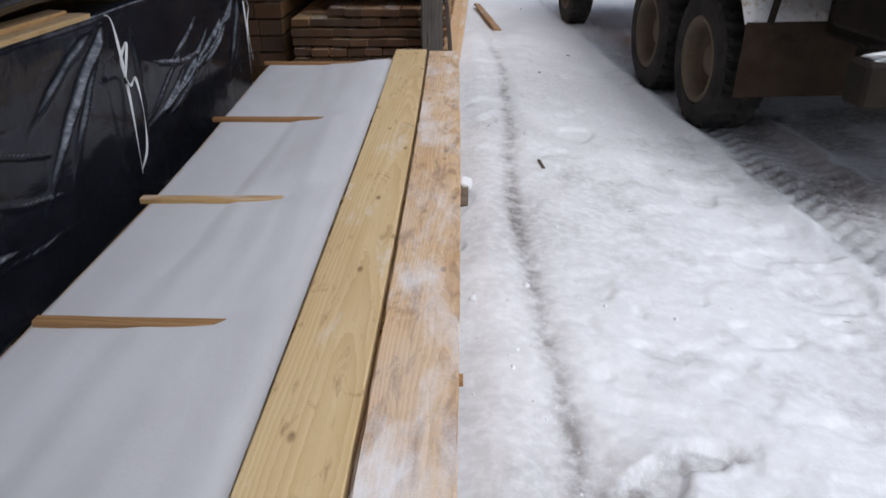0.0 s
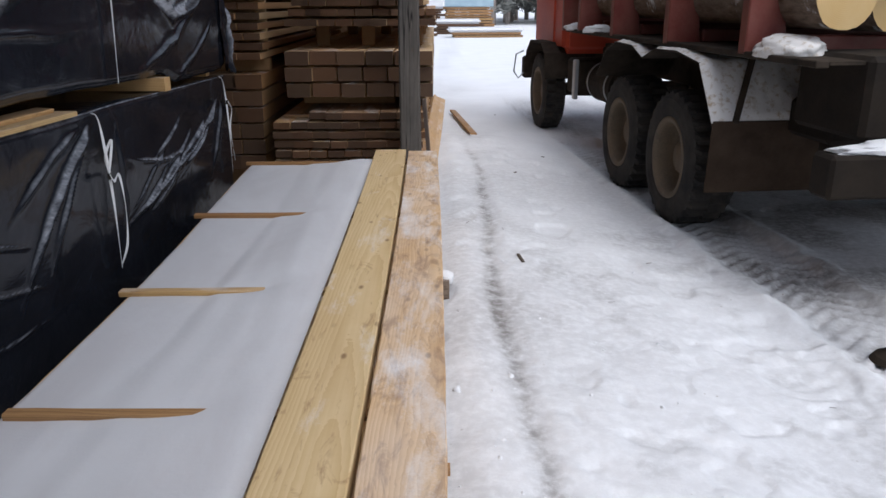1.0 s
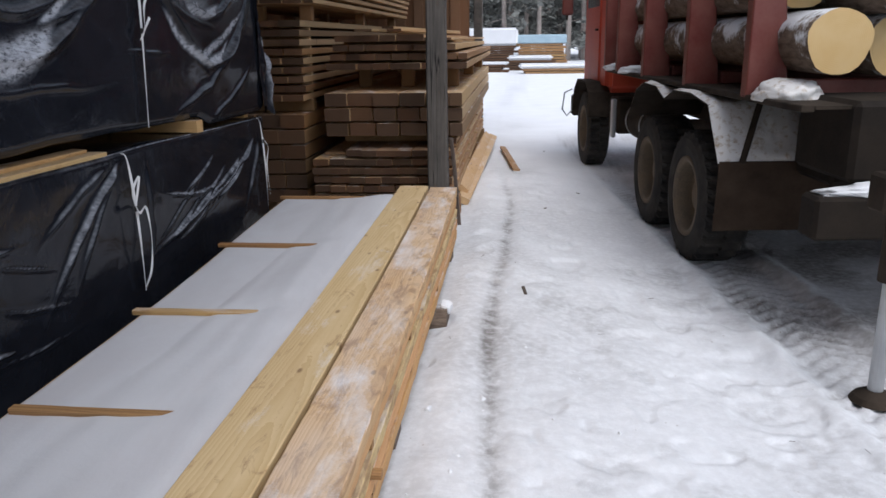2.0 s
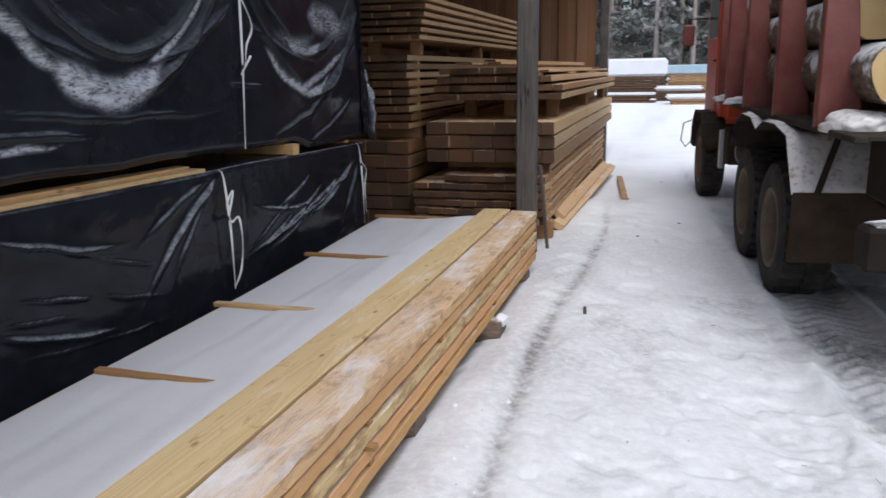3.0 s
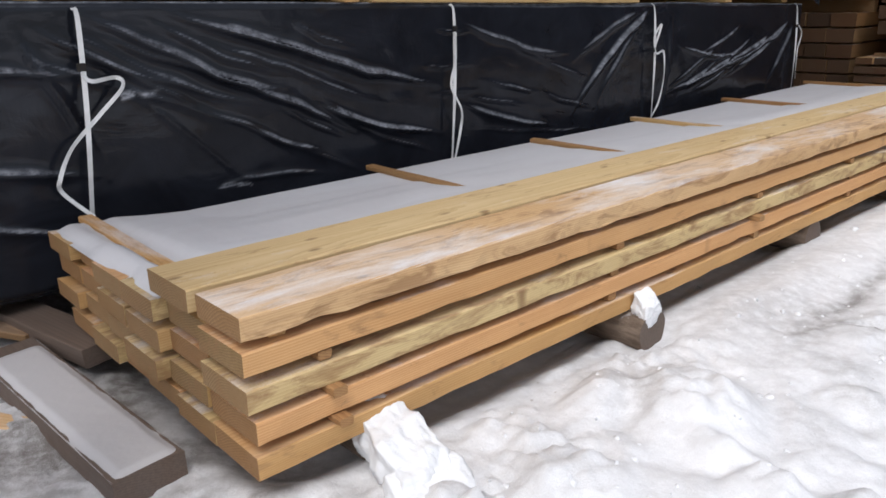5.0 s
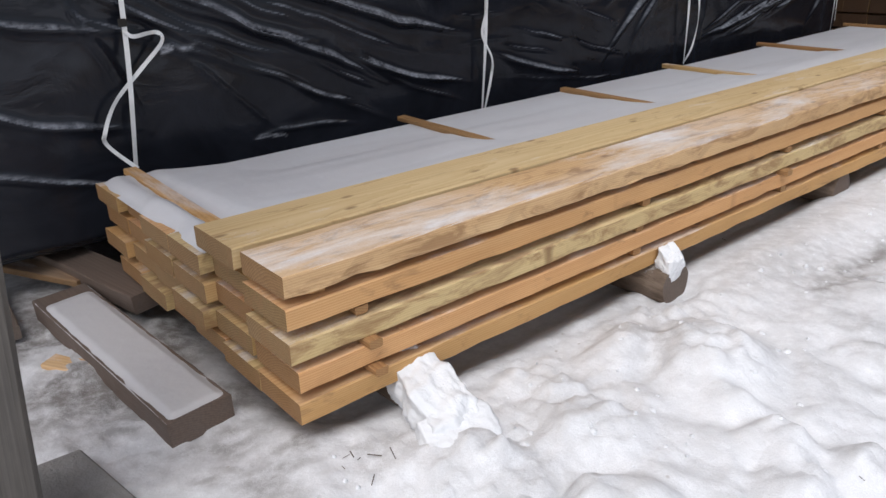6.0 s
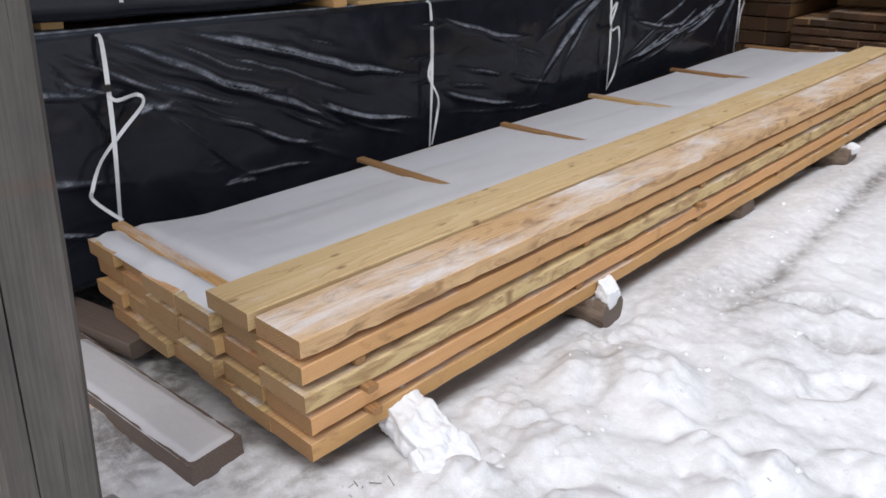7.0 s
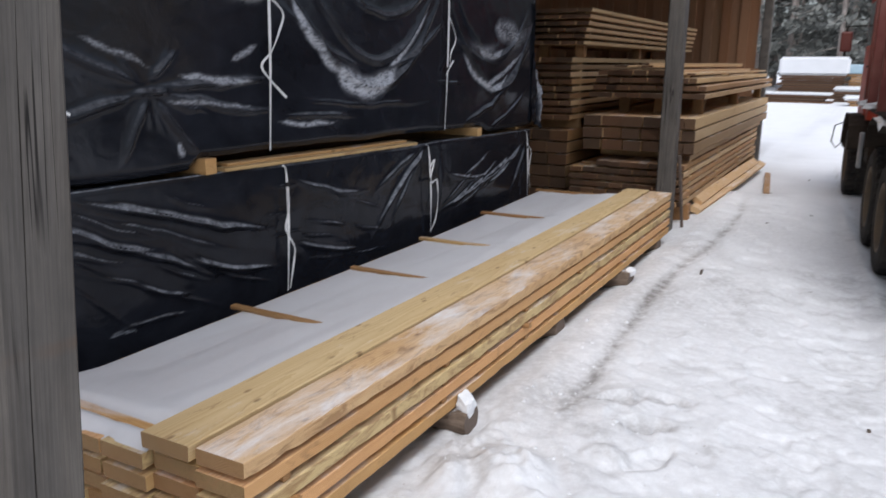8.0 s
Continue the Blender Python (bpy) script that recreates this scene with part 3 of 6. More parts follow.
def ground_dirt_shade(x, y):
    u = (x - 1.83) * TF[0] + (y - 6.13) * TF[1]
    v = (x - 1.83) * TRT[0] + (y - 6.13) * TRT[1]
    n = fnoise(x, y, 2.5, 4, 3)
    # Near lane is greyer: trodden snow, plus shed and truck shade put in.
    trod_shade = smooth_step(-4, -2, x) * smooth_step(6.0, 3.8, x) * smooth_step(10.0, 6.5, y + 2.0 * (n - 0.5))
    rut = 0.36 + 0.05 * np.sin(y * 1.1) + 0.06 * (fnoise(x * 0, y, 0.9, 2, 5) - 0.5)
    d = 0.48 * np.exp(-((x - rut + 0.06 * (n - 0.5)) / 0.045) ** 2) * smooth_step(1.4, 2.4, y) * smooth_step(10, 7.5, y) * (0.45 + 0.9 * n)
    d = d * (0.6 + 0.7 * smooth_step(0.35, 0.6, fnoise(x, y, 12.0, 3, 6)))
    d = d + 0.14 * smooth_step(0.8, 0.0, np.abs(x - 0.1)) * fnoise(x, y, 3.0, 4, 2)
    d = d + 0.16 * np.exp(-((x - 0.5) / 0.5) ** 2) * smooth_step(0.45, 0.65, fnoise(x, y, 1.3, 4, 5))
    d = d + 0.10 * smooth_step(0.42, 0.66, fnoise(x + 4.0, y * 0.6, 1.1, 4, 1)) * smooth_step(-0.3, 0.2, x) * smooth_step(14, 9, y) + 0.16 * smooth_step(0.56, 0.72, fnoise(x, y, 6.0, 3, 2)) * smooth_step(0.45, 0.6, fnoise(x, y, 0.75, 3, 7)) * smooth_step(0.3, 0.7, x) * smooth_step(14, 9, y)
    # Under the truck: grimy snow, with the truck's own shade painted in.
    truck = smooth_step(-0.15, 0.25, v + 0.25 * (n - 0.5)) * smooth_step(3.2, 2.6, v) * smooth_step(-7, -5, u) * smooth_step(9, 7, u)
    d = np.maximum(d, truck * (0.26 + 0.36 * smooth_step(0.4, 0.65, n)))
    for v0 in (0.26, 2.15):
        tread = np.sin((u + np.abs(v - v0) * 0.8) * 2 * math.pi / 0.13)
        w = smooth_step(0.34, 0.17, np.abs(v - v0) + 0.16 * (fnoise(x, y, 2.2, 3, 4) - 0.5)) * smooth_step(9, 6, np.abs(u))
        d = np.maximum(d, w * (0.30 + 0.45 * smooth_step(0.1, 0.6, tread) * smooth_step(0.35, 0.6, n)))
    d = d + 0.40 * np.exp(-((x - 0.53) / 0.15) ** 2 - ((y - 2.12) / 0.05) ** 2) * smooth_step(0.35, 0.6, n)
    # Before the packs: dirty patches with the shade among the clutter mixed in.
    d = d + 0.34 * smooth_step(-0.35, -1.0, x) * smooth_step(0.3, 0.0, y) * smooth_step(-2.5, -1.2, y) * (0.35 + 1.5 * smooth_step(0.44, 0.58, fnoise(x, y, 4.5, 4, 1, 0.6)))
    d = d + trod_shade * (0.16 + 0.14 * n)
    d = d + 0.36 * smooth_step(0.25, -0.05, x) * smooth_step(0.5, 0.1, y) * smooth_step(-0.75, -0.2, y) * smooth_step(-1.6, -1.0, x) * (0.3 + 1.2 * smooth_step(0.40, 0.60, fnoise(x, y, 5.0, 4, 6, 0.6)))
    d = d + 0.30 * np.exp(-((x - 0.22) / 0.16) ** 2 - ((y - 1.15) / 0.2) ** 2) * smooth_step(0.35, 0.6, fnoise(x, y, 7.0, 3, 4))
    for px, py, ang in BOOTS[:3]:
        e1 = ((x - px) * math.cos(ang) + (y - py) * math.sin(ang)) / 0.17
        e2 = (-(x - px) * math.sin(ang) + (y - py) * math.cos(ang)) / 0.08
        d = d + 0.30 * smooth_step(1.15, 0.5, np.sqrt(e1 ** 2 + e2 ** 2) + 0.9 * (fnoise(x, y, 9.0, 3, 4) - 0.5))
    # Darker over the floor under the stack and piles.
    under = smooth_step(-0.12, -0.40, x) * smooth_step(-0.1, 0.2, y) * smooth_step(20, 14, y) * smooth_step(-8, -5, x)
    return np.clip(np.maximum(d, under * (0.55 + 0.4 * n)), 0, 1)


def axis(lo, hi, step, reach):
    core = np.arange(lo, hi + step / 2, step)
    out, s, a = [], step, hi
    while a < reach:
        s *= 1.22
        a += s
        out.append(a)
    return np.concatenate([np.array([lo - (v - hi) for v in out])[::-1], core, np.array(out)])


gx, gy = axis(-1.2, 3.2, 0.016, 600), axis(-1.6, 4.0, 0.018, 600)
extra = np.arange(4.03, 9.5, 0.03)
gy = np.concatenate([gy[gy <= 4.0], extra, (gy[gy > 4.0] - 4.0) * 1.0 + 9.5])
X, Y = np.meshgrid(gx, gy, indexing="ij")
ground = new("ground", grid_mesh("ground", np.stack([X, Y, ground_z(X, Y)], -1), SNOW, "dirt_shade", ground_dirt_shade(X, Y)))
tagged(ground, "trampled white snow with a gritty rut and tyre tracks", "snow ground", kind="structure")


def gz(x, y):
    return float(ground_z(np.array([x]), np.array([y]))[0])


# ---- shed: posts, roof, end wall ----
def post(x, y, w, d, h, z0, lean, label):
    bm = bmesh.new()
    n = 30
    rings = []
    for i in range(n + 1):
        t = i / n
        j = lambda s: 0.003 * math.sin(9 * t + 0.2 * s) + 0.001 * math.sin(31 * t + 0.5 * s)
        c = 0.012
        g1, g2 = 0.012 * math.sin(3.1 * t * 3 + 1) - 0.02, 0.014 * math.sin(2.3 * t * 3) + 0.02
        o1, o2 = 0.0018 + 0.0012 * math.sin(5 * t), 0.0018 + 0.0012 * math.sin(4 * t + 2)
        ring = [(-w / 2 + c, -d / 2), (g1 - o1, -d / 2), (g1, -d / 2 + 0.035), (g1 + o1, -d / 2), (w / 2 - c, -d / 2), (w / 2, -d / 2 + c), (w / 2, g2 - o2), (w / 2 - 0.035, g2), (w / 2, g2 + o2), (w / 2, d / 2 - c), (w / 2 - c, d / 2), (-w / 2 + c, d / 2), (-w / 2, d / 2 - c), (-w / 2, -d / 2 + c)]
        rings.append([bm.verts.new((px + j(k), h * t, py + j(k + 3))) for k, (px, py) in enumerate(ring)])
    for a, b in zip(rings, rings[1:]):
        for k in range(14):
            bm.faces.new((a[k], b[k], b[(k + 1) % 14], a[(k + 1) % 14]))
    bm.faces.new(rings[0])
    bm.faces.new(rings[-1][::-1])
    bmesh.ops.recalc_face_normals(bm, faces=bm.faces)
    ob = part("shed_post", bm, POST, at=Matrix.Translation((x, y, z0)) @ pose(0, 0, 0, lean[0], lean[1], 0) @ pose(0, 0, 0, 90, 0, 0))
    return tagged(ob, label, "post", "shed posts")


POST_H = 3.9
post(-0.135, -0.68, 0.20, 0.20, POST_H, -0.05, (-3.8, 0.4), "thick grey weathered wooden post with long drying cracks")
post(-0.22, 6.73, 0.165, 0.20, POST_H, -0.05, (0, 0), "grey weathered square wooden post beside the plank stack")

# Eaves beam, roof and rear wall are out of view; roof sized for shade.
bm = box((0.18, 19.6, 0.2), (-0.12, 6.2, 3.945), 0.01)
tagged(part("roof_beam", bm, PILE_DARK), "long dark wooden eaves beam on the posts", "beam", kind="structure")
bm = bmesh.new()
add_box(bm, (6.0, 19.6, 0.04), (-2.95, 6.2, 4.64), 0, pose(0, 0, 0, 0, 11, 0))
tagged(part("ceiling", bm, SHED), "dark boarded shed roof over the stacks", "roof", kind="structure")
bm = box((0.05, 19.6, 5.6), (-5.8, 6.2, 2.7))
tagged(part("wall_back", bm, SHED), "dark plank rear wall of the open shed", "wall", kind="structure")

wall_end = empty("wall_far", pose(0, 14.6, 0), "brown vertical plank end wall of the shed", "wall", kind="structure")
SHED_BOARD = [mesh_of("board", box((0.176 + 0.012 * (i % 2), 4.1, 0.025), (0, 2.05, 0), 0.003), SHED) for i in range(2)]
for i in range(34):
    x = -6.05 + i * 0.168
    ob = new("board", SHED_BOARD[i % 2])
    ob.parent = wall_end
    ob.matrix_basis = pose(x, 0.03 * (i % 2), 0.0, 90, 0, 0.4 * math.sin(i * 2.3))
part("rail", box((5.8, 0.08, 0.10), (-3.2, -0.06, 1.72), 0.005), SHED, wall_end)
part("corner_post", box((0.16, 0.16, 4.0), (-0.25, -0.02, 1.95), 0.01), POST, wall_end, "grey square corner post")


# ---- lumber ----
def plank_bm(w, th, length, seed, wane=0.004, n=26, bend=None, taper=None):
    """A rough-sawn plank, its near end at the origin, its length along y."""
    r = random.Random(seed)
    bm = bmesh.new()
    ph = [r.uniform(0, 6.3) for _ in range(8)]
    bow = r.uniform(-0.006, 0.006) if bend is None else bend
    rings = []
    for i in range(n + 1):
        t = i / n
        y = length * t
        o = bow * 4 * t * (1 - t)
        c = 0.0035
        base = [(-w / 2 + c, -th / 2), (w / 2 - c, -th / 2), (w / 2, -th / 2 + c), (w / 2, th / 2 - c), (w / 2 - c, th / 2), (-w / 2 + c, th / 2), (-w / 2, th / 2 - c), (-w / 2, -th / 2 + c)]
        ring = []
        for k, (x, z) in enumerate(base):
            s = wane * (0.6 * math.sin(7 * t * length + ph[k]) + r.uniform(-0.5, 0.5)) * (1 if k in (1, 2, 0, 7) else 0.35)
            q = x - math.copysign(abs(s), x) + o
            if taper and x < 0:
                q += taper(y)
            ring.append(bm.verts.new((q, y, z - math.copysign(abs(s) * 0.5, z))))
        rings.append(ring)
    for a, b in zip(rings, rings[1:]):
        for k in range(8):
            bm.faces.new((a[k], b[k], b[(k + 1) % 8], a[(k + 1) % 8]))
    ends = bm.faces.new(rings[0]), bm.faces.new(rings[-1][::-1])
    bmesh.ops.recalc_face_normals(bm, faces=bm.faces)
    for f in ends:
        f.material_index = 1
    return bm


ZT, TH, PITCH = 0.60, 0.061, 0.0865
STACK_W = 0.232
stack = empty("plank_stack", pose(0, 0, 0.2), "low stack of fresh yellow sawn planks on log bearers", "lumber stack")
rs = random.Random(3)
PLANK_MESH = [mesh_of("plank", plank_bm(STACK_W - 0.004 - 0.006 * (i % 2), TH, 6.02, 10 + i, 0.006, 60), (YELLOW, REDDISH, WANEY)[i % 3], FRESH_END) for i in range(6)]


def side_step(y):
    """How far the waney outer edge of the fourth layer lies inside the stack's side."""
    return 0.105 * float(smooth_step(-0.1, 0.45, y) * smooth_step(6.2, 3.2, y))


EDGE_PLANK = mesh_of("plank", plank_bm(STACK_W - 0.006, TH, 6.02, 19, 0.006, 60, 0.0, side_step), YELLOW, FRESH_END)
for layer in range(4):
    zc = ZT - TH / 2 - PITCH * (4 - layer) - 0.2
    for c in range(6):
        x = -STACK_W / 2 - c * STACK_W + (0.012 * rs.uniform(-1, 1) if c else 0.006 * rs.uniform(-1, 0))
        ob = new("plank", PLANK_MESH[((0, 4, 2, 1)[layer] + c * 5) % 6])
        ob.parent = stack
        if c == 5:
            ob.data = EDGE_PLANK
        if layer == 0:
            x += 0.02 * c
        ob.matrix_basis = pose(x, rs.uniform(-0.024, 0.026) if c else rs.uniform(-0.005, 0.02), zc + rs.uniform(-0.002, 0.002))
zc = ZT - TH / 2 - 0.2
ob = part("plank", plank_bm(0.216, TH, 6.03, 31, 0.009, 90, 0.018), (PINK, FRESH_END), stack, "pinkish plank dusted with snow")
ob.matrix_basis = pose(-0.110, 0.0, zc)
ob = part("plank", plank_bm(0.228, TH, 6.08, 32, 0.004, 60, 0.024), (YELLOW_FROST, FRESH_END), stack, "clean yellow plank with fine year rings")
ob.matrix_basis = pose(-0.350, -0.012, zc + 0.004)
# spacers between the layers
STICK_MESH = [mesh_of("sticker", plank_bm(0.042, 0.0245, 1.365, 50 + i, 0.004, 8), STICK) for i in range(3)]
STICK_SHORT = [mesh_of("sticker", plank_bm(0.042, 0.0245, 1.27, 55 + i, 0.004, 8), STICK) for i in range(3)]
STICK_Y = [0.13, 1.35, 2.35, 3.32, 4.50, 5.95]
for k in range(4):
    zs = ZT - TH - PITCH * k - 0.01275 - 0.2
    for i, y in enumerate(STICK_Y):
        ob = new("sticker", (STICK_MESH if i in (0, 5) else STICK_SHORT)[(i + k) % 3])
        ob.parent = stack
        if k == 0:
            x0 = (-1.388, -1.345, -1.256, -1.305, -1.355, -1.41)[i]
            ob.data = mesh_of("sticker", plank_bm(0.050 - 0.004 * (i % 3), 0.0250, -x0 - 0.04, 70 + i, 0.006, 12), YELLOW if i in (0, 3) else STICK)
            ob.matrix_basis = pose(x0, y, zs, 0, rs.uniform(-3, 3), -90 + (-1, -2, -1, 0, 0, 0)[i])
        else:
            ob.matrix_basis = pose(-1.392 + (0.10 if 0 < i < 5 else 0.0) + (0.048 if k > 1 and i == 0 or (k, i) == (2, 2) else rs.uniform(0, 0.015)), y + (0.07 + 0.012 * k if i == 0 else rs.uniform(-0.05, 0.05)), zs, 0, 0, -90)

# snow lying on the fourth layer
s01 = np.linspace(0, 1, 100)
sy = np.linspace(0.0, 6.0, 460)
EE, SY = np.meshgrid(s01, sy, indexing="ij")
rim = -1.380 + 0.105 * smooth_step(-0.1, 0.45, SY) * smooth_step(6.2, 3.2, SY) + 0.008 * (fnoise(SY * 0, SY, 5.0, 3, 3) - 0.5)
SX = rim + (-0.466 - rim) * EE
top = ZT - PITCH
e = EE
thick = 0.010 + 0.016 * smooth_step(0.6, 0.25, SY) + 0.020 * smooth_step(0.25, 1.1, SY) * smooth_step(0.35, 1.0, e + 0.25 * (fnoise(SX, SY, 0.8, 2, 1) - 0.5)) + 0.007 * (fnoise(SX, SY * 0.4, 3.0, 3, 2) - 0.5)
for xb, amp in ((-1.16, 0.008), (-0.98, 0.011), (-0.86, 0.007), (-0.70, 0.009)):     # long wind-laid steps over the joints between the planks
    step = SX - xb - 0.06 * np.sin(SY * 0.9 + xb * 9) - 0.16 * (fnoise(SX * 0, SY, 0.9, 3, 4) - 0.5)
    thick = thick + amp * (smooth_step(-0.03, 0.09, step) - 0.5) * (2.4 * fnoise(SX, SY, 0.7, 2, 5) - 0.5)
thick = thick * (1 - 0.9 * np.exp(-((SY - 0.125 - 0.017 * EE) / 0.055) ** 4))
for y in STICK_Y[1:]:      # the snow buries the inner end of each spacer
    cover = smooth_step(0.50, 0.88, e + 0.15 * (vnoise(SX, SY * 0 + y, 4.0, 3) - 0.5))
    bank = np.exp(-((SY - y - 0.015) / 0.07) ** 2)
    thick = thick * (1 - bank) + bank * (np.minimum(thick, 0.013) * (1 - cover) + np.maximum(thick, 0.029) * cover)
endf = np.sqrt(smooth_step(0.01, 0.09, SY + 0.09 * (fnoise(SX, SY * 0.3, 5.0, 2, 5) - 0.5))) * smooth_step(6.0, 5.93, SY)
sidef = smooth_step(0.0, 0.02, e) * (1 - 0.12 * smooth_step(0.93, 1.0, e))
near = smooth_step(0.35, 0.15, SY) * 0.016 * fnoise(SX, SY, 7.0, 3, 6)
H = top - 0.004 + (np.maximum(thick, 0.003) + 0.004 + near) * endf * sidef
me = grid_mesh("snow_cover", np.stack([SX, SY, H], -1), SNOW_THIN)
tagged(new("snow_cover", me), "thin smooth layer of white snow lying on the planks", "snow", kind="stuff")


# ---- log bearers and snow on them ----
def log_bm(r, length, seed, n=18, taper=0.94, segs=10):
    rr = random.Random(seed)
    bm = bmesh.new()
    rings = []
    ph = rr.uniform(0, 6)
    for i in range(segs + 1):
        t = i / segs
        ring = []
        for k in range(n):
            a = 2 * math.pi * k / n
            q = r * (1 + (taper - 1) * t) * (1 + 0.03 * math.sin(3 * a + ph + t) + 0.02 * math.sin(5 * a + 4 * t) + rr.uniform(-0.012, 0.012))
            ring.append(bm.verts.new((q * math.cos(a) + 0.012 * math.sin(3 * t + ph), length * t, q * math.sin(a))))
        rings.append(ring)
    for a, b in zip(rings, rings[1:]):
        for k in range(n):
            bm.faces.new((a[k], b[k], b[(k + 1) % n], a[(k + 1) % n])).smooth = True
    f0, f1 = bm.faces.new(rings[0]), bm.faces.new(rings[-1][::-1])
    bmesh.ops.recalc_face_normals(bm, faces=bm.faces)
    f0.material_index = f1.material_index = 1
    return bm


def lump_bm(sx, sy, sz, seed, sub=4, rough=0.24):
    bm = bmesh.new()
    bmesh.ops.create_icosphere(bm, subdivisions=sub, radius=1.0)
    for v in bm.verts:
        q = v.co.copy()
        k = 1 + rough * noise.noise(q * 1.7 + Vector((seed, 0, 0))) + 0.5 * rough * noise.noise(q * 4.5 + Vector((0, seed, 0))) + 0.35 * rough * noise.noise(q * 11 + Vector((0, 0, seed)))
        v.co = Vector((v.co.x * sx * k, v.co.y * sy * k, max(v.co.z, -0.35) * sz * k))
    return bm


for y, out, r in ((0.38, 0.10, 0.072), (1.50, 0.06, 0.080), (3.0, -0.03, 0.085), (4.40, 0.06, 0.088), (5.7, -0.02, 0.085)):
    ob = part("bearer_log", log_bm(r, 1.75, int(y * 10)), (BARK_BARE, GREYPLANK), at=pose(out, y, 0.194 - r * 0.97, 0, 0, 90 + 1.5 * math.sin(y)))
    tagged(ob, "dark bark-covered log bearer half buried in snow under the planks", "log", "log bearers")


def snow_block_bm(sx, sy, sz, seed, slope=0.3):
    """A slab of packed snow: a flat-topped block with a crumbly skin that falls away outwards."""
    bm = bmesh.new()
    bmesh.ops.create_cube(bm, size=2.0)
    bmesh.ops.subdivide_edges(bm, edges=bm.edges[:], cuts=25, use_grid_fill=True)
    off = Vector((seed * 3.7, seed * 1.9, seed))
    for v in bm.verts:
        q = v.co.copy()
        q = q.lerp(q.normalized() * 1.22, 0.38)
        p = Vector((q.x * sx, q.y * sy, q.z * sz))
        way = Vector((p.x / sx ** 2, p.y / sy ** 2, p.z / sz ** 2)).normalized()
        p += way * min(1.0, sz / 0.07) * (0.020 * noise.noise(p * 14 + off) + 0.010 * noise.noise(p * 38 + off) + 0.006 * noise.noise(p * 95 + off))
        v.co = Vector((p.x, p.y, p.z - slope * sz * q.x))
    return bm


for x, y, z, a, b, c, s, tip in ((0.075, 0.36, 0.142, 0.135, 0.074, 0.068, 2, 0.55), (0.21, 0.34, 0.100, 0.075, 0.10, 0.045, 3, 0.5), (0.035, 1.485, 0.205, 0.034, 0.040, 0.042, 5, 0.5), (0.05, 4.42, 0.180, 0.030, 0.045, 0.022, 8, 0.3)):
    ob = part("snow_lump", snow_block_bm(a, b, c, s, tip), SNOW_CAP, at=pose(x, y, z, 4, 4, -10), smooth=True)
    tagged(ob, "clump of white snow on the end of a log bearer", "snow", "snow clumps")


# ---- wrapped packs ----
def fold_field(Yg, Zg, folds):
    """Sharp-crested creases along bowed lines."""
    out = np.zeros_like(Yg)
    t = np.linspace(0, 1, 29)
    for y0, z0, y1, z1, sag, amp, width in folds:
        cy = y0 + (y1 - y0) * t
        cz = z0 + (z1 - z0) * t - sag * 4 * t * (1 - t)
        best = np.full(Yg.shape, 9.0)
        bt = np.zeros(Yg.shape)
        for k in range(28):
            dy, dz = cy[k + 1] - cy[k], cz[k + 1] - cz[k]
            q = np.clip(((Yg - cy[k]) * dy + (Zg - cz[k]) * dz) / (dy * dy + dz * dz), 0, 1)
            d = (Yg - cy[k] - q * dy) ** 2 + (Zg - cz[k] - q * dz) ** 2
            m = d < best
            best[m], bt[m] = d[m], t[k] + q[m] / 28
        fade = smooth_step(0, 0.25, bt) * smooth_step(1, 0.65, bt)
        w = width * (0.55 + 0.6 * fade)
        soft = 0.2 * w
        out += amp * (0.12 + 0.88 * fade) * np.exp(-(np.sqrt(best + soft ** 2) - soft) / w)
    return out


def sag_at(y):
    """The joint between the packs falls slightly towards the far end."""
    return -0.016 * (y - 1.5)


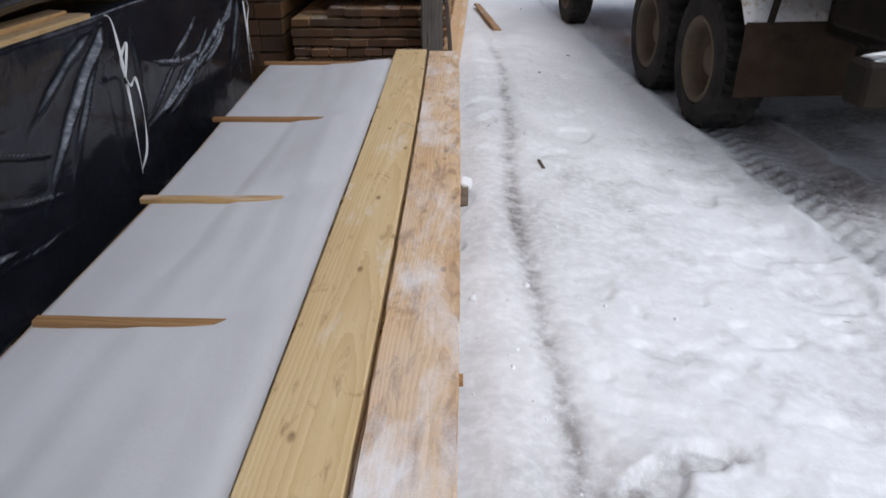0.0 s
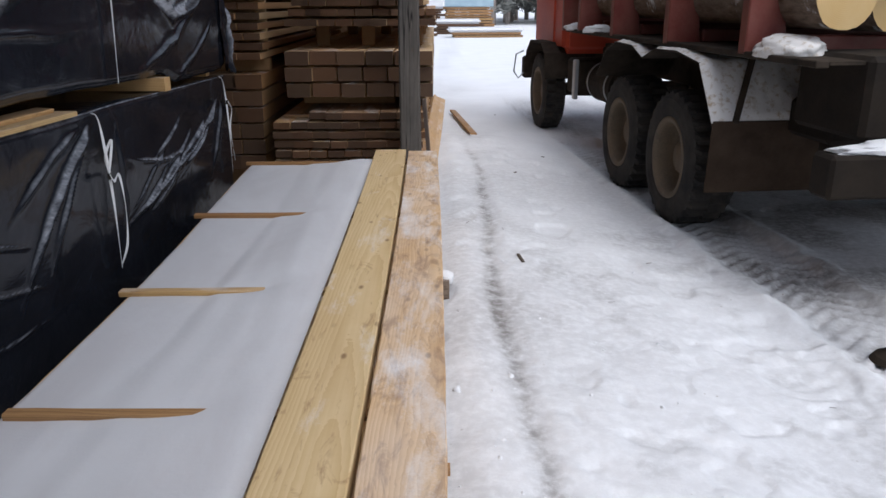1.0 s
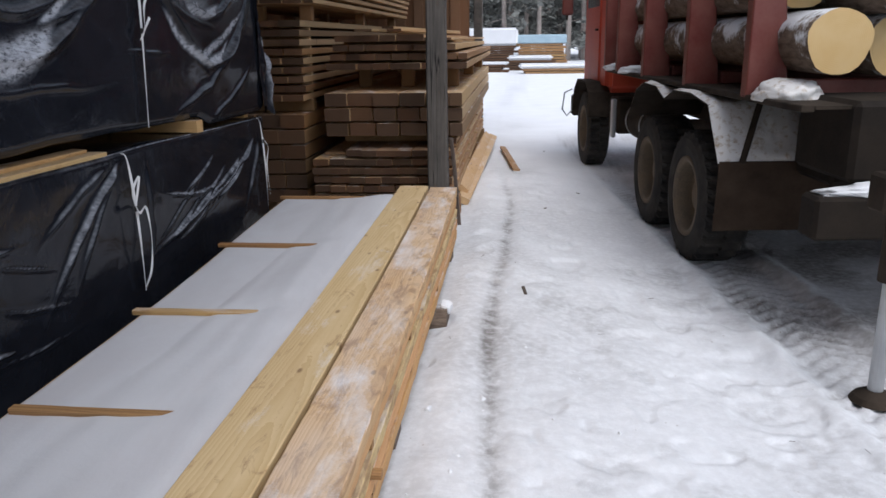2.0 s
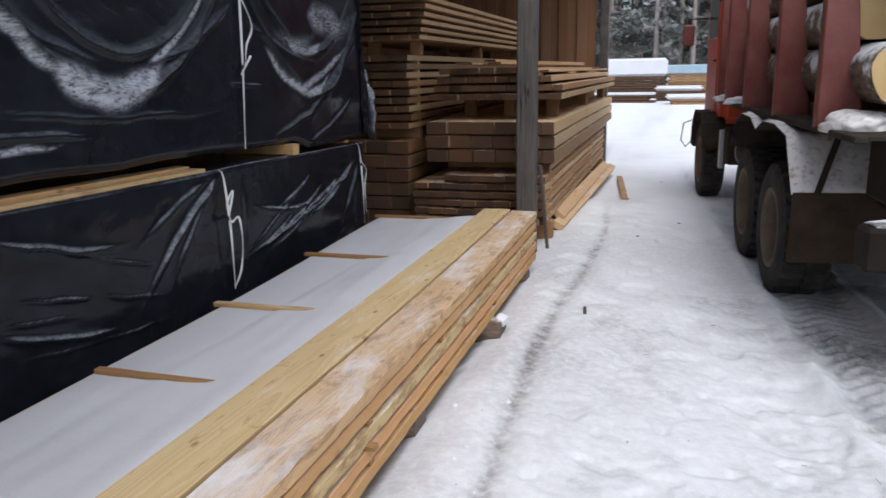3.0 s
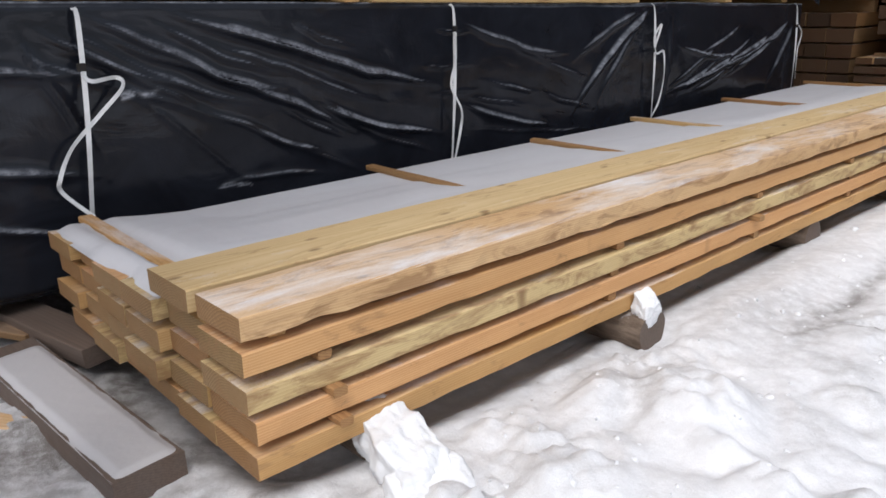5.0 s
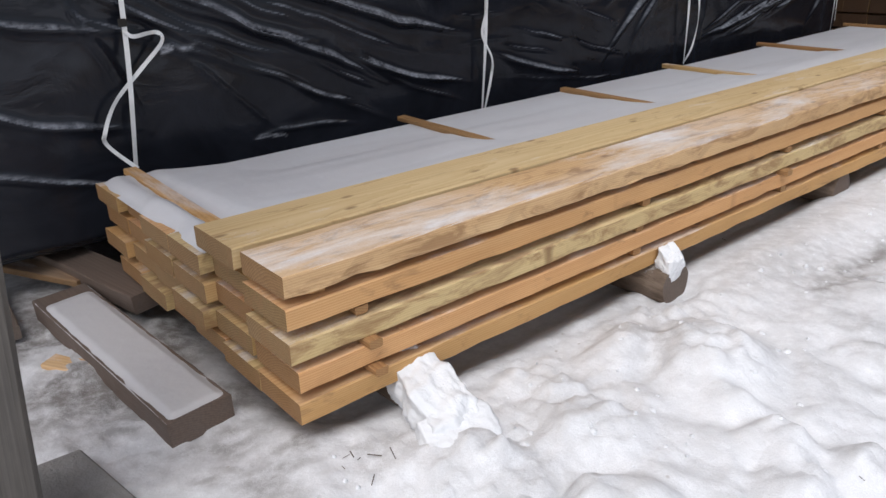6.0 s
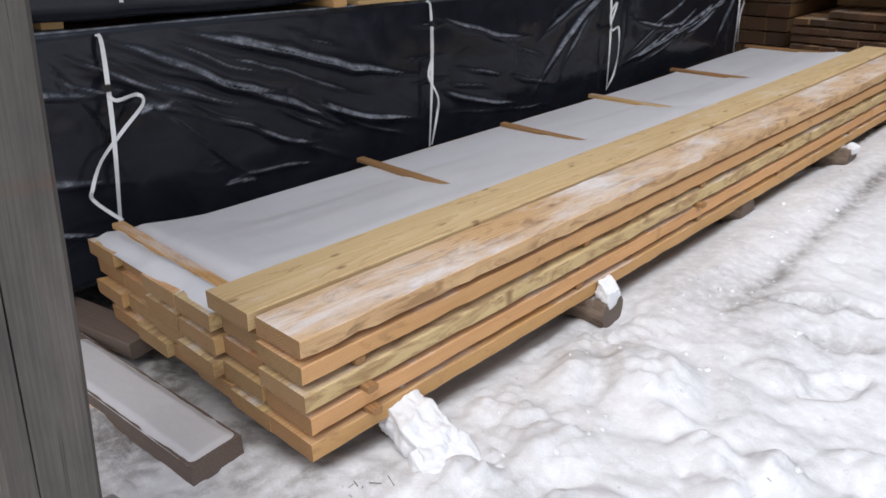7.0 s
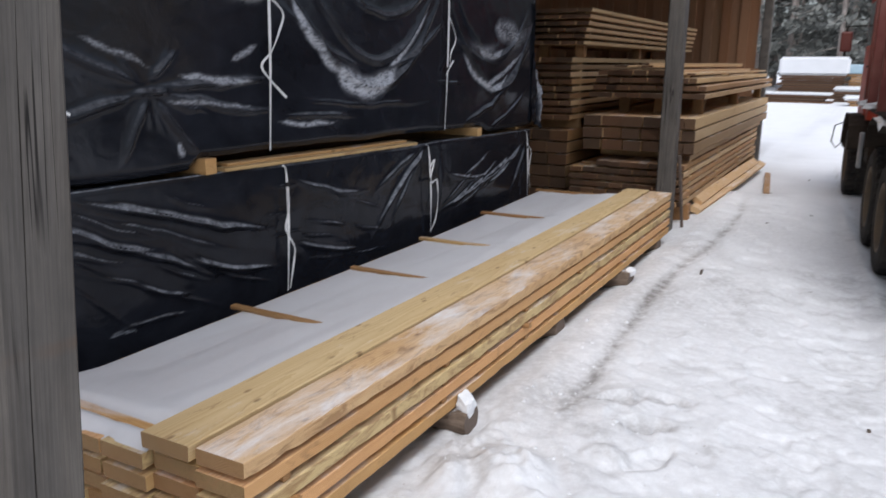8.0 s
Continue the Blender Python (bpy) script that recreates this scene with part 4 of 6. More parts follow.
def pack(name, z0, z1, y0, y1, x_face, depth, folds, frost_sheens, drop, seed, label, skin, crisp, strokes, lean):
    """A pack of boards under plastic sheet: face, top, ends and back in one folded skin."""
    nz, ny = 120, 560
    zz = np.linspace(z0, z1, nz)
    yy = np.linspace(y0, y1, ny)
    Zg, Yg = np.meshgrid(zz, yy, indexing="ij")
    warp = 0.05 * (fnoise(Yg, Zg, 2.2, 3, seed + 4) - 0.5)
    d = fold_field(Yg + warp, Zg + 0.7 * warp + 0.02 * (fnoise(Yg, Zg, 6.0, 2, seed + 5) - 0.5), [(a, b, c, e, g, h * crisp * 0.85, w * 0.42) for a, b, c, e, g, h, w in folds])
    d = d + 0.018 * (fnoise(Yg, Zg * 1.6, 1.5, 4, seed) - 0.5) + 0.003 * (fnoise(Yg + 0.6 * Zg, Zg, 6.0, 3, seed + 1) - 0.5)
    # Pale marks: frost lying in the swags, and crease highlights painted as strokes.
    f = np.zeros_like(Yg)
    for cy, cz, wy, wz, s in frost_sheens:
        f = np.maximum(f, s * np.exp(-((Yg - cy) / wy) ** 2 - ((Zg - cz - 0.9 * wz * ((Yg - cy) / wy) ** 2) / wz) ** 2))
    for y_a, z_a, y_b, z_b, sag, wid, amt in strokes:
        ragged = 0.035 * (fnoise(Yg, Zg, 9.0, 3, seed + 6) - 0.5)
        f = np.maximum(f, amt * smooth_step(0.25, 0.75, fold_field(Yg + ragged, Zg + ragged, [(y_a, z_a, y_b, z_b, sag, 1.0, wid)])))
    edge = smooth_step(0, 0.05, (Zg - z0)) * smooth_step(0, 0.03, z1 - Zg)
    Xg = x_face + d * (0.3 + 0.7 * edge) - 0.03 * (1 - smooth_step(0, 0.04, Zg - z0)) - 0.006 * (1 - smooth_step(0, 0.03, z1 - Zg))
    wav = 0.012 * (fnoise(Yg, Yg * 0, 1.1, 3, seed + 2) - 0.5) * 2 * (Zg - z0) / (z1 - z0) + 0.02 * (fnoise(Yg, Yg * 0, 2.0, 3, seed + 3) - 0.5) * (1 - (Zg - z0) / (z1 - z0)) * 2
    wav = wav - drop * (smooth_step(1.40, 1.30, Yg) + smooth_step(4.85, 5.1, Yg)) * (1 - (Zg - z0) / (z1 - z0)) ** 4
    share = (Zg - z0) / (z1 - z0)
    wav = wav + sag_at(Yg) * (share if lean > 0 else 1 - share)
    top_rows = [np.stack([np.full(ny, x_face - s), yy, zz[-1] + wav[-1] * 1.0 + 0.004 * np.sin(yy * 9 + s * 20)], -1)[None] for s in np.linspace(0.06, depth, 8)]
    front = np.stack([Xg, Yg, Zg + wav], -1)
    back = np.stack([np.full((2, ny), x_face - depth), np.repeat(yy[None], 2, 0), np.array([[z1 - 0.02], [z0]]) + np.zeros((2, ny))], -1)
    low = np.stack([np.full((1, ny), x_face - 0.10), yy[None], np.full((1, ny), z0 + 0.01)], -1)
    P = np.concatenate([low, front, *top_rows, back, low - 0.0], 0)
    F = np.zeros(P.shape[:2])
    F[1:1 + nz] = f
    # close the two ends with folded sheet
    P0, P1 = P[:, :1].copy(), P[:, -1:].copy()
    ends0, ends1 = [], []
    mid = np.array([x_face - depth / 2, 0, (z0 + z1) / 2])
    for k in range(1, 9):
        s = 1 - k / 8.0
        for src, dst, yv, sg in ((P0, ends0, y0, -1), (P1, ends1, y1, 1)):
            q = src.copy()
            q[..., 0] = mid[0] + (src[..., 0] - mid[0]) * s
            q[..., 2] = mid[2] + (src[..., 2] - mid[2]) * s
            q[..., 1] = yv + sg * 0.035 * np.sin(k * 1.3 + src[..., 2] * 9) * s
            dst.append(q)
    P = np.concatenate(ends0[::-1] + [P] + ends1, 1)
    F = np.concatenate([np.zeros((F.shape[0], 8)), F, np.zeros((F.shape[0], 8))], 1)
    e = empty(name, Matrix(), label, "wrapped lumber", "wrapped packs")
    new("sheet", grid_mesh("sheet", P, skin, "frost_sheen", F)).parent = e
    return e


XT = -1.555
low_folds = [
    (-0.55, 1.15, 0.30, 0.98, 0.03, 0.014, 0.025), (-0.5, 0.85, 0.25, 0.62, 0.04, 0.014, 0.03), (-0.45, 0.6, 0.2, 0.42, 0.02, 0.012, 0.025),
    (0.60, 1.205, 1.96, 0.83, 0.035, 0.024, 0.026), (0.28, 1.19, 1.44, 0.66, 0.01, 0.022, 0.026), (1.22, 0.80, 1.98, 0.57, 0.02, 0.018, 0.020), (0.32, 1.12, 1.10, 0.86, 0.02, 0.012, 0.014),
    (0.42, 0.91, 0.92, 0.47, 0.0, 0.007, 0.008), (0.10, 1.16, 0.75, 0.80, 0.01, 0.010, 0.020), (0.75, 0.52, 1.30, 0.47, -0.02, 0.008, 0.015), (1.95, 1.10, 2.22, 1.09, 0.0, 0.006, 0.010),
    (1.85, 0.93, 2.22, 0.92, 0.01, 0.006, 0.010), (1.90, 0.78, 2.25, 0.77, 0.0, 0.006, 0.010), (3.78, 1.17, 3.30, 0.62, -0.04, 0.018, 0.022),
    (3.82, 1.18, 3.04, 0.57, -0.06, 0.022, 0.028), (3.70, 1.18, 3.05, 0.90, -0.03, 0.012, 0.03), (4.10, 1.15, 4.05, 0.55, 0.0, 0.016, 0.022),
    (5.75, 1.00, 4.02, 0.60, 0.03, 0.024, 0.026), (5.92, 1.12, 4.95, 0.72, 0.05, 0.018, 0.025), (5.98, 1.10, 5.55, 0.55, 0.02, 0.018, 0.025),
    (2.10, 1.15, 3.00, 0.95, 0.05, 0.012, 0.03), (2.10, 0.70, 2.90, 0.52, 0.03, 0.014, 0.03), (0.05, 1.15, 0.28, 0.60, 0.0, 0.016, 0.03),
    (4.20, 0.95, 5.10, 0.85, 0.06, 0.012, 0.02), (2.2, 0.56, 3.4, 0.47, 0.02, 0.006, 0.015),
]
rq = random.Random(17)
for k in range(13):      # fine slanting creases in the first bay
    y, z, ln = rq.uniform(0.05, 1.35), rq.uniform(0.66, 1.20), rq.uniform(0.35, 0.95)
    low_folds.append((y, z, min(y + ln, 1.98), z - (min(y + ln, 1.98) - y) * rq.uniform(0.30, 0.48), 0.02, rq.uniform(0.005, 0.010), rq.uniform(0.012, 0.020)))
for k in range(6):
    y, z, ln = rq.uniform(2.1, 2.8), rq.uniform(0.7, 1.15), rq.uniform(0.3, 0.6)
    low_folds.append((y, z, y + ln, z - ln * rq.uniform(0.1, 0.3), 0.01, rq.uniform(0.004, 0.008), rq.uniform(0.012, 0.018)))
for k in range(8):       # and rising ones towards the last strap
    y, z, ln = rq.uniform(4.0, 5.2), rq.uniform(0.52, 0.90), rq.uniform(0.4, 0.9)
    low_folds.append((min(y + ln, 5.9), z + ln * rq.uniform(0.28, 0.45), y, z, 0.02, rq.uniform(0.006, 0.011), rq.uniform(0.012, 0.020)))
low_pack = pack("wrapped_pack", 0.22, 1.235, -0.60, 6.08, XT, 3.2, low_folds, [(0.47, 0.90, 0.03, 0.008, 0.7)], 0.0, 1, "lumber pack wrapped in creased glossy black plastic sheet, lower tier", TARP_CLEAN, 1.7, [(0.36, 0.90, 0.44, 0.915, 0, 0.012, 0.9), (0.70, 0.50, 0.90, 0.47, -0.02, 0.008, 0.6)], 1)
up_folds = [
    (1.08, 1.72, 2.00, 1.76, 0.03, 0.026, 0.028), (1.08, 1.70, 2.00, 1.54, 0.03, 0.026, 0.026), (1.08, 1.68, 1.38, 1.36, 0.02, 0.026, 0.03),
    (1.06, 1.68, 0.86, 1.38, 0.0, 0.026, 0.03), (1.02, 1.70, 0.25, 1.58, 0.03, 0.026, 0.03), (1.04, 1.74, 0.20, 2.15, 0.06, 0.026, 0.035),
    (1.08, 1.76, 1.25, 1.88, 0.0, 0.03, 0.02), (0.95, 1.70, 1.2, 1.69, 0.0, 0.03, 0.018),
    (2.05, 2.40, 4.10, 2.45, 0.74, 0.044, 0.045), (2.25, 2.45, 4.00, 2.48, 0.60, 0.030, 0.035), (2.6, 2.40, 3.9, 2.44, 0.24, 0.024, 0.04), (2.05, 2.2, 3.0, 1.82, 0.08, 0.018, 0.03),
    (3.2, 1.80, 4.12, 2.18, 0.05, 0.020, 0.03), (4.15, 2.42, 6.10, 2.36, 0.74, 0.042, 0.035), (4.30, 2.44, 5.95, 2.42, 0.50, 0.030, 0.030), (4.22, 2.1, 5.2, 1.86, 0.05, 0.016, 0.025),
    (4.40, 1.36, 5.98, 2.02, 0.10, 0.026, 0.03), (4.9, 1.36, 6.0, 1.70, 0.08, 0.020, 0.025), (2.05, 1.52, 2.85, 1.50, 0.0, 0.018, 0.018), (3.95, 1.72, 4.55, 1.70, 0.0, 0.012, 0.012),
    (2.1, 1.62, 4.0, 1.58, 0.03, 0.010, 0.03), (0.05, 1.45, 0.6, 1.43, 0.01, 0.014, 0.03), (1.6, 2.25, 2.0, 2.2, 0.05, 0.02, 0.03), (0.4, 2.3, 1.9, 2.4, 0.15, 0.024, 0.04),
]
for k in range(9):       # fine creases round the gathered point
    a, ln = rq.uniform(0.0, 6.28), rq.uniform(0.25, 0.6)
    up_folds.append((1.05 + 0.10 * math.cos(a), 1.70 + 0.06 * math.sin(a), 1.05 + ln * math.cos(a), 1.70 + 0.55 * ln * math.sin(a), 0.01, rq.uniform(0.006, 0.011), rq.uniform(0.010, 0.018)))
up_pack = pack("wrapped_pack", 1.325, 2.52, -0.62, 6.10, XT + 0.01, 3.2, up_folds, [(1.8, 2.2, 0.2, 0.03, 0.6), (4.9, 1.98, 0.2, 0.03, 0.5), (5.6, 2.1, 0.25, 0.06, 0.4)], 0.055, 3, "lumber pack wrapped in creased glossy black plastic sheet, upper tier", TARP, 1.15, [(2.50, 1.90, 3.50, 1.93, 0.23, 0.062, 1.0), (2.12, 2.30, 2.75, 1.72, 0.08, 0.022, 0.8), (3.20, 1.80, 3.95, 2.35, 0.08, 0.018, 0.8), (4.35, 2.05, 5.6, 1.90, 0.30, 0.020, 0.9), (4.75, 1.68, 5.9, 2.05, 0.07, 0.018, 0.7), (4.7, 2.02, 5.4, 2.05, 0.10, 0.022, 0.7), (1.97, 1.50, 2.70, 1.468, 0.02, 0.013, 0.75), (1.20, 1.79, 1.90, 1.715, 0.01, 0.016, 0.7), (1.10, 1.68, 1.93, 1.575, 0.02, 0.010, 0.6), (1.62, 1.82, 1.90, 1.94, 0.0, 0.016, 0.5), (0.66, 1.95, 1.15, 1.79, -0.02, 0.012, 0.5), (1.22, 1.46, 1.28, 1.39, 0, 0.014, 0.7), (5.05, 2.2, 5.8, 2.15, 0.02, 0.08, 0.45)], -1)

# loose flapping corner of the sheet at the far end
n = 26
T1, S1 = np.meshgrid(np.linspace(0, 1, 40), np.linspace(0, 1, n), indexing="ij")
FX = XT + 0.03 + 0.03 * np.sin(S1 * 9 + T1 * 7) * (0.3 + S1) - 0.06 * S1 + 0.09 * (fnoise(T1 * 2.0, S1 * 0.5, 6.0, 3, 2) - 0.5) * (0.2 + S1)
FY = 6.04 + S1 * (0.03 + 0.36 * smooth_step(0.15, 0.95, T1)) + 0.02 * np.sin(T1 * 12) * S1 + 0.03 * (fnoise(T1 * 3, S1 * 0, 5.0, 3, 4) - 0.5) * S1
FZ = 2.45 - T1 * (1.22 + 0.10 * S1) + 0.02 * np.sin(S1 * 14)
ob = new("sheet_edge", grid_mesh("sheet_edge", np.stack([FX, FY, FZ], -1), TARP, "frost_sheen", smooth_step(0.7, 1.0, S1) * 0.9))
ob.parent, ob["label"] = up_pack, "loose crumpled edge of the sheet"

# timber between the packs
def beam_piece(y, z, h, w, out, label, category, yaw=0):
    z += sag_at(y)
    ob = part("cross_beam", plank_bm(w, h, 1.30, int(y * 10), 0.003, 6), YELLOW, at=pose(XT + out, y, z, 0, 0, 90 + yaw))
    return tagged(ob, label, category, "cross beams")


beam_piece(1.43, 1.278, 0.088, 0.085, 0.03, "pale square wooden beam end between the wrapped packs", "beam")
beam_piece(4.76, 1.275, 0.075, 0.085, 0.04, "pale square wooden beam end between the wrapped packs", "beam", -3)
beam_piece(5.85, 1.275, 0.075, 0.085, -0.05, "square wooden beam end shaded between the packs", "beam")
beam_piece(0.12, 1.275, 0.075, 0.085, -0.06, "square wooden beam end shaded between the packs", "beam")
ob = part("slat", plank_bm(0.10, 0.022, 2.12, 91, 0.003, 16), YELLOW, at=pose(XT - 0.030, 1.55, 1.243, -0.92, 0, 0))
tagged(ob, "long split yellow slat lying on the lower pack", "slat")
ob = part("slat", plank_bm(0.08, 0.020, 2.0, 92, 0.003, 16), YELLOW, at=pose(XT - 0.075, 1.62, 1.262, -0.92, 4, 0.4))
tagged(ob, "long split yellow slat lying on the lower pack", "slat")


# ---- white straps ----
def ribbon(pts, w, normal=(1, 0, 0), th=0.0016):
    """A flat band along a smooth line through the points."""
    P = [Vector(p) for p in pts]
    fine = []
    for i in range(len(P) - 1):
        a, b, c, d = P[max(i - 1, 0)], P[i], P[i + 1], P[min(i + 2, len(P) - 1)]
        for k in range(8):
            t = k / 8
            fine.append(0.5 * (2 * b + (c - a) * t + (2 * a - 5 * b + 4 * c - d) * t * t + (3 * b - a - 3 * c + d) * t ** 3))
    fine.append(P[-1])
    bm = bmesh.new()
    nrm = Vector(normal)
    rows = []
    for i, p in enumerate(fine):
        d = (fine[min(i + 1, len(fine) - 1)] - fine[max(i - 1, 0)]).normalized()
        s = d.cross(nrm)
        s = s.normalized() if s.length > 1e-4 else Vector((0, 1, 0))
        tw = 0.35 * math.sin(i * 0.35)
        s = (s + nrm * tw).normalized()
        up = s.cross(d).normalized()
        rows.append([bm.verts.new(p + s * w / 2 * a + up * th / 2 * b) for a, b in ((-1, -1), (1, -1), (1, 1), (-1, 1))])
    for a, b in zip(rows, rows[1:]):
        for k in range(4):
            bm.faces.new((a[k], b[k], b[(k + 1) % 4], a[(k + 1) % 4]))
    bm.faces.new(rows[0])
    bm.faces.new(rows[-1][::-1])
    bmesh.ops.recalc_face_normals(bm, faces=bm.faces)
    return bm


XS = XT + 0.04


def strap(y_top, z_top, y_bot, z_bot, tail, knot):
    whole = low_pack if z_top < 1.3 else up_pack
    band = part("strap", ribbon([(XS - 0.03, y_top, z_top + 0.01), (XS, y_top, z_top - 0.04), (XS + 0.006, (y_top + y_bot) / 2 + 0.008, (z_top + z_bot) / 2), (XS, y_bot, z_bot)], 0.018), STRAP, whole, "white plastic strap")
    part("strap_end", ribbon([(XS + 0.01 + 0.015 * math.sin(2.5 * i), y, z) for i, (y, z) in enumerate(tail)], 0.015), STRAP, band, "loose curled strap end")
    if knot:
        part("buckle", box((0.012, 0.03, 0.028), (XS + 0.008, knot[0], knot[1]), 0.003), RUBBER, band, "black strap buckle")


strap(0.25, 1.225, 0.19, 0.49, [(0.235, 1.01), (0.26, 0.985), (0.355, 0.99), (0.36, 0.955), (0.27, 0.86), (0.16, 0.76), (0.10, 0.66), (0.105, 0.60), (0.19, 0.50)], (0.235, 1.035))
strap(2.04, 1.205, 2.01, 0.42, [(2.04, 1.08), (2.03, 0.95), (2.02, 0.82), (2.06, 0.70), (2.075, 0.60), (2.02, 0.43)], (2.038, 1.10))
strap(3.82, 1.18, 3.85, 0.45, [(3.83, 0.92), (3.88, 1.06), (3.84, 0.98), (3.83, 0.88), (3.95, 0.88), (3.96, 0.72), (3.90, 0.56), (3.86, 0.46)], (3.835, 0.90))
strap(5.90, 1.15, 5.95, 0.46, [(5.91, 1.0), (5.99, 0.92), (6.0, 0.78), (5.95, 0.55)], (5.92, 0.98))
strap(0.40, 2.50, 0.355, 1.345, [(0.40, 1.90), (0.44, 1.74), (0.50, 1.67), (0.585, 1.605)], None)
strap(1.955, 2.50, 1.905, 1.325, [(1.96, 2.2), (2.05, 2.12), (2.04, 2.02), (1.93, 1.90), (1.865, 1.82), (1.92, 1.74), (2.05, 1.63)], None)
strap(4.15, 2.50, 4.09, 1.29, [(4.15, 2.2), (4.24, 2.04), (4.20, 1.92), (4.12, 1.80), (4.11, 1.75), (4.22, 1.86)], (4.12, 1.79))


# ---- dried lumber piles behind ----
def pile_layer(parent, x0, x1, z, th, bw, y, length, mats, r, ragged=0.03):
    """One layer of boards side by side."""
    x = x0
    while x < x1 - 0.04:
        w = bw * r.uniform(0.9, 1.1)
        w = min(w, x1 - x)
        key = (round(w / 0.03), round(th, 3), round(length, 1), mats)
        if key not in BOARDS:
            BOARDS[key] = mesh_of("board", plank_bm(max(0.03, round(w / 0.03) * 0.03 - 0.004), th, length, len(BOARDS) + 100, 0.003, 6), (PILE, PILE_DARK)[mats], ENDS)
        ob = new("board", BOARDS[key])
        ob.parent = parent
        ob.matrix_basis = pose(x + w / 2, y + r.uniform(-ragged, ragged), z + th / 2)
        x += w


BOARDS = {}
rp = random.Random(11)
# lower right tier: its top layers are stepped
p1 = empty("board_pile", pose(0, 0, 0), "low pile of thin weathered boards, dusted with snow on top", "lumber pile", "dried lumber piles")
for k in range(7):
    pile_layer(p1, (-1.44, -1.12, -0.34)[max(0, k - 4)], -0.10, 0.27 + k * 0.083, 0.058, 0.16, 7.30 if k == 6 else 7.06, 6.3, k % 2, rp)
for y in (7.4, 9.3, 11.2, 13.0):
    part("bearer", box((1.35, 0.12, 0.24), (-0.75, y, 0.15), 0.01), PILE_DARK, p1)
    for k in range(6):
        part("spacer", box((1.30, 0.05, 0.024) if k < 5 else (0.24, 0.05, 0.024), (-0.74 if k < 5 else -0.22, y, 0.27 + k * 0.083 + 0.0705), 0.002), PILE, p1)
# middle right tier, thick planks
p2 = empty("board_pile", pose(0, 0, 0.77), "pile of three layers of thick pale planks on bearers", "lumber pile", "dried lumber piles")
for k in range(3):
    pile_layer(p2, -1.315, -0.035, 0.095 + k * 0.137, 0.117, 0.235, 7.15, 6.8, 0 if k else 1, rp, 0.025)
for y in (7.75, 10.5, 13.2):
    part("bearer", box((0.86, 0.1, 0.119), (-0.83, y, 0.0345), 0.01), PILE, p2)
    for k in range(2):
        part("spacer", box((1.15, 0.05, 0.018), (-0.66, y, 0.095 + 0.117 + 0.0095 + k * 0.137), 0.002), PILE, p2)
# upper right tier
p3 = empty("board_pile", pose(0, 0, 1.342), "uneven upper pile of thin pale boards on bearers", "lumber pile", "dried lumber piles")
for k in range(4):
    pile_layer(p3, -1.34 + 0.03 * k, (0.01, 0.0, -0.12, -0.40)[k], 0.115 + k * 0.085, 0.058, 0.15, 7.40, 6.6, (0, 1, 0, 0)[k], rp, 0.05)
for y in (7.85, 10.6, 13.3):
    for x in (-1.10, -0.66, -0.20):
        part("bearer", box((0.13, 0.1, 0.20), (x, y + 0.25, 0.0145), 0.01), PILE_DARK, p3)
    for k in range(3):
        part("spacer", box((1.0, 0.05, 0.026), (-0.76, y, 0.115 + 0.058 + 0.013 + k * 0.085), 0.002), PILE, p3)
for x, y, z, yaw, w in ((-0.95, 7.28, 0.472, 0.9, 0.16), (-0.70, 7.50, 0.470, -1.2, 0.14), (-0.35, 7.36, 0.388, 0.8, 0.12), (-0.22, 7.62, 0.386, -0.6, 0.10), (-0.80, 7.75, 0.500, -2.0, 0.12)):
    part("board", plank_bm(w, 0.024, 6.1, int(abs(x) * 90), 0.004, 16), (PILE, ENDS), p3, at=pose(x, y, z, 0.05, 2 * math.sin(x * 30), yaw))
# left piles
p4 = empty("board_pile", pose(0, 0, 0), "square pile of thick brown planks at the shed's inner side", "lumber pile", "dried lumber piles")
for k in range(6):
    pile_layer(p4, -2.75, -1.555, 0.20 + k * 0.145, 0.125, 0.24, 7.28, 6.0, 1, rp, 0.02)
for y in (7.6, 10.2, 12.8):
    part("bearer", box((1.15, 0.14, 0.18), (-2.15, y, 0.105), 0.01), PILE_DARK, p4)
    for k in range(5):
        part("spacer", box((1.10, 0.05, 0.0195), (-2.15, y, 0.20 + 0.125 + 0.00975 + k * 0.145), 0.0), PILE_DARK, p4)
p5 = empty("board_pile", pose(0, 0, 1.075), "tall pile of thin brown boards with pale edges", "lumber pile", "dried lumber piles")
for k in range(9):
    pile_layer(p5, -2.75, -1.54 + 0.015 * math.sin(k * 1.7), 0.10 + k * 0.085, 0.058, 0.2, 7.30 + 0.02 * math.sin(k * 2.0), 6.0, k % 2, rp, 0.04)
for y in (7.7, 10.3, 12.7):
    part("bearer", box((1.15, 0.1, 0.125), (-2.12, y, 0.0375), 0.01), PILE_DARK, p5)
    for k in range(8):
        part("spacer", box((1.12, 0.05, 0.027), (-2.12, y, 0.10 + 0.058 + 0.0135 + k * 0.085), 0.0), PILE, p5)
p6 = empty("board_pile", pose(0, 0, 1.99), "top bundle of long pale boards with drying gaps", "lumber pile", "dried lumber piles")
for k in range(6):
    pile_layer(p6, -2.7, -1.39 + 0.012 * k, 0.07 + k * 0.074, 0.042, 0.2, 7.25 + 0.012 * k, 6.2, 0, rp, 0.03)
for y in (7.7, 10.3, 12.9):
    for x in (-2.5, -2.05, -1.58):
        part("bearer", box((0.12, 0.10, 0.147), (x, y, -0.0035), 0.008), PILE_DARK, p6)
    for k in range(5):
        part("spacer", box((1.2, 0.05, 0.032), (-2.07, y, 0.07 + 0.042 + 0.016 + k * 0.074), 0.0), PILE, p6)
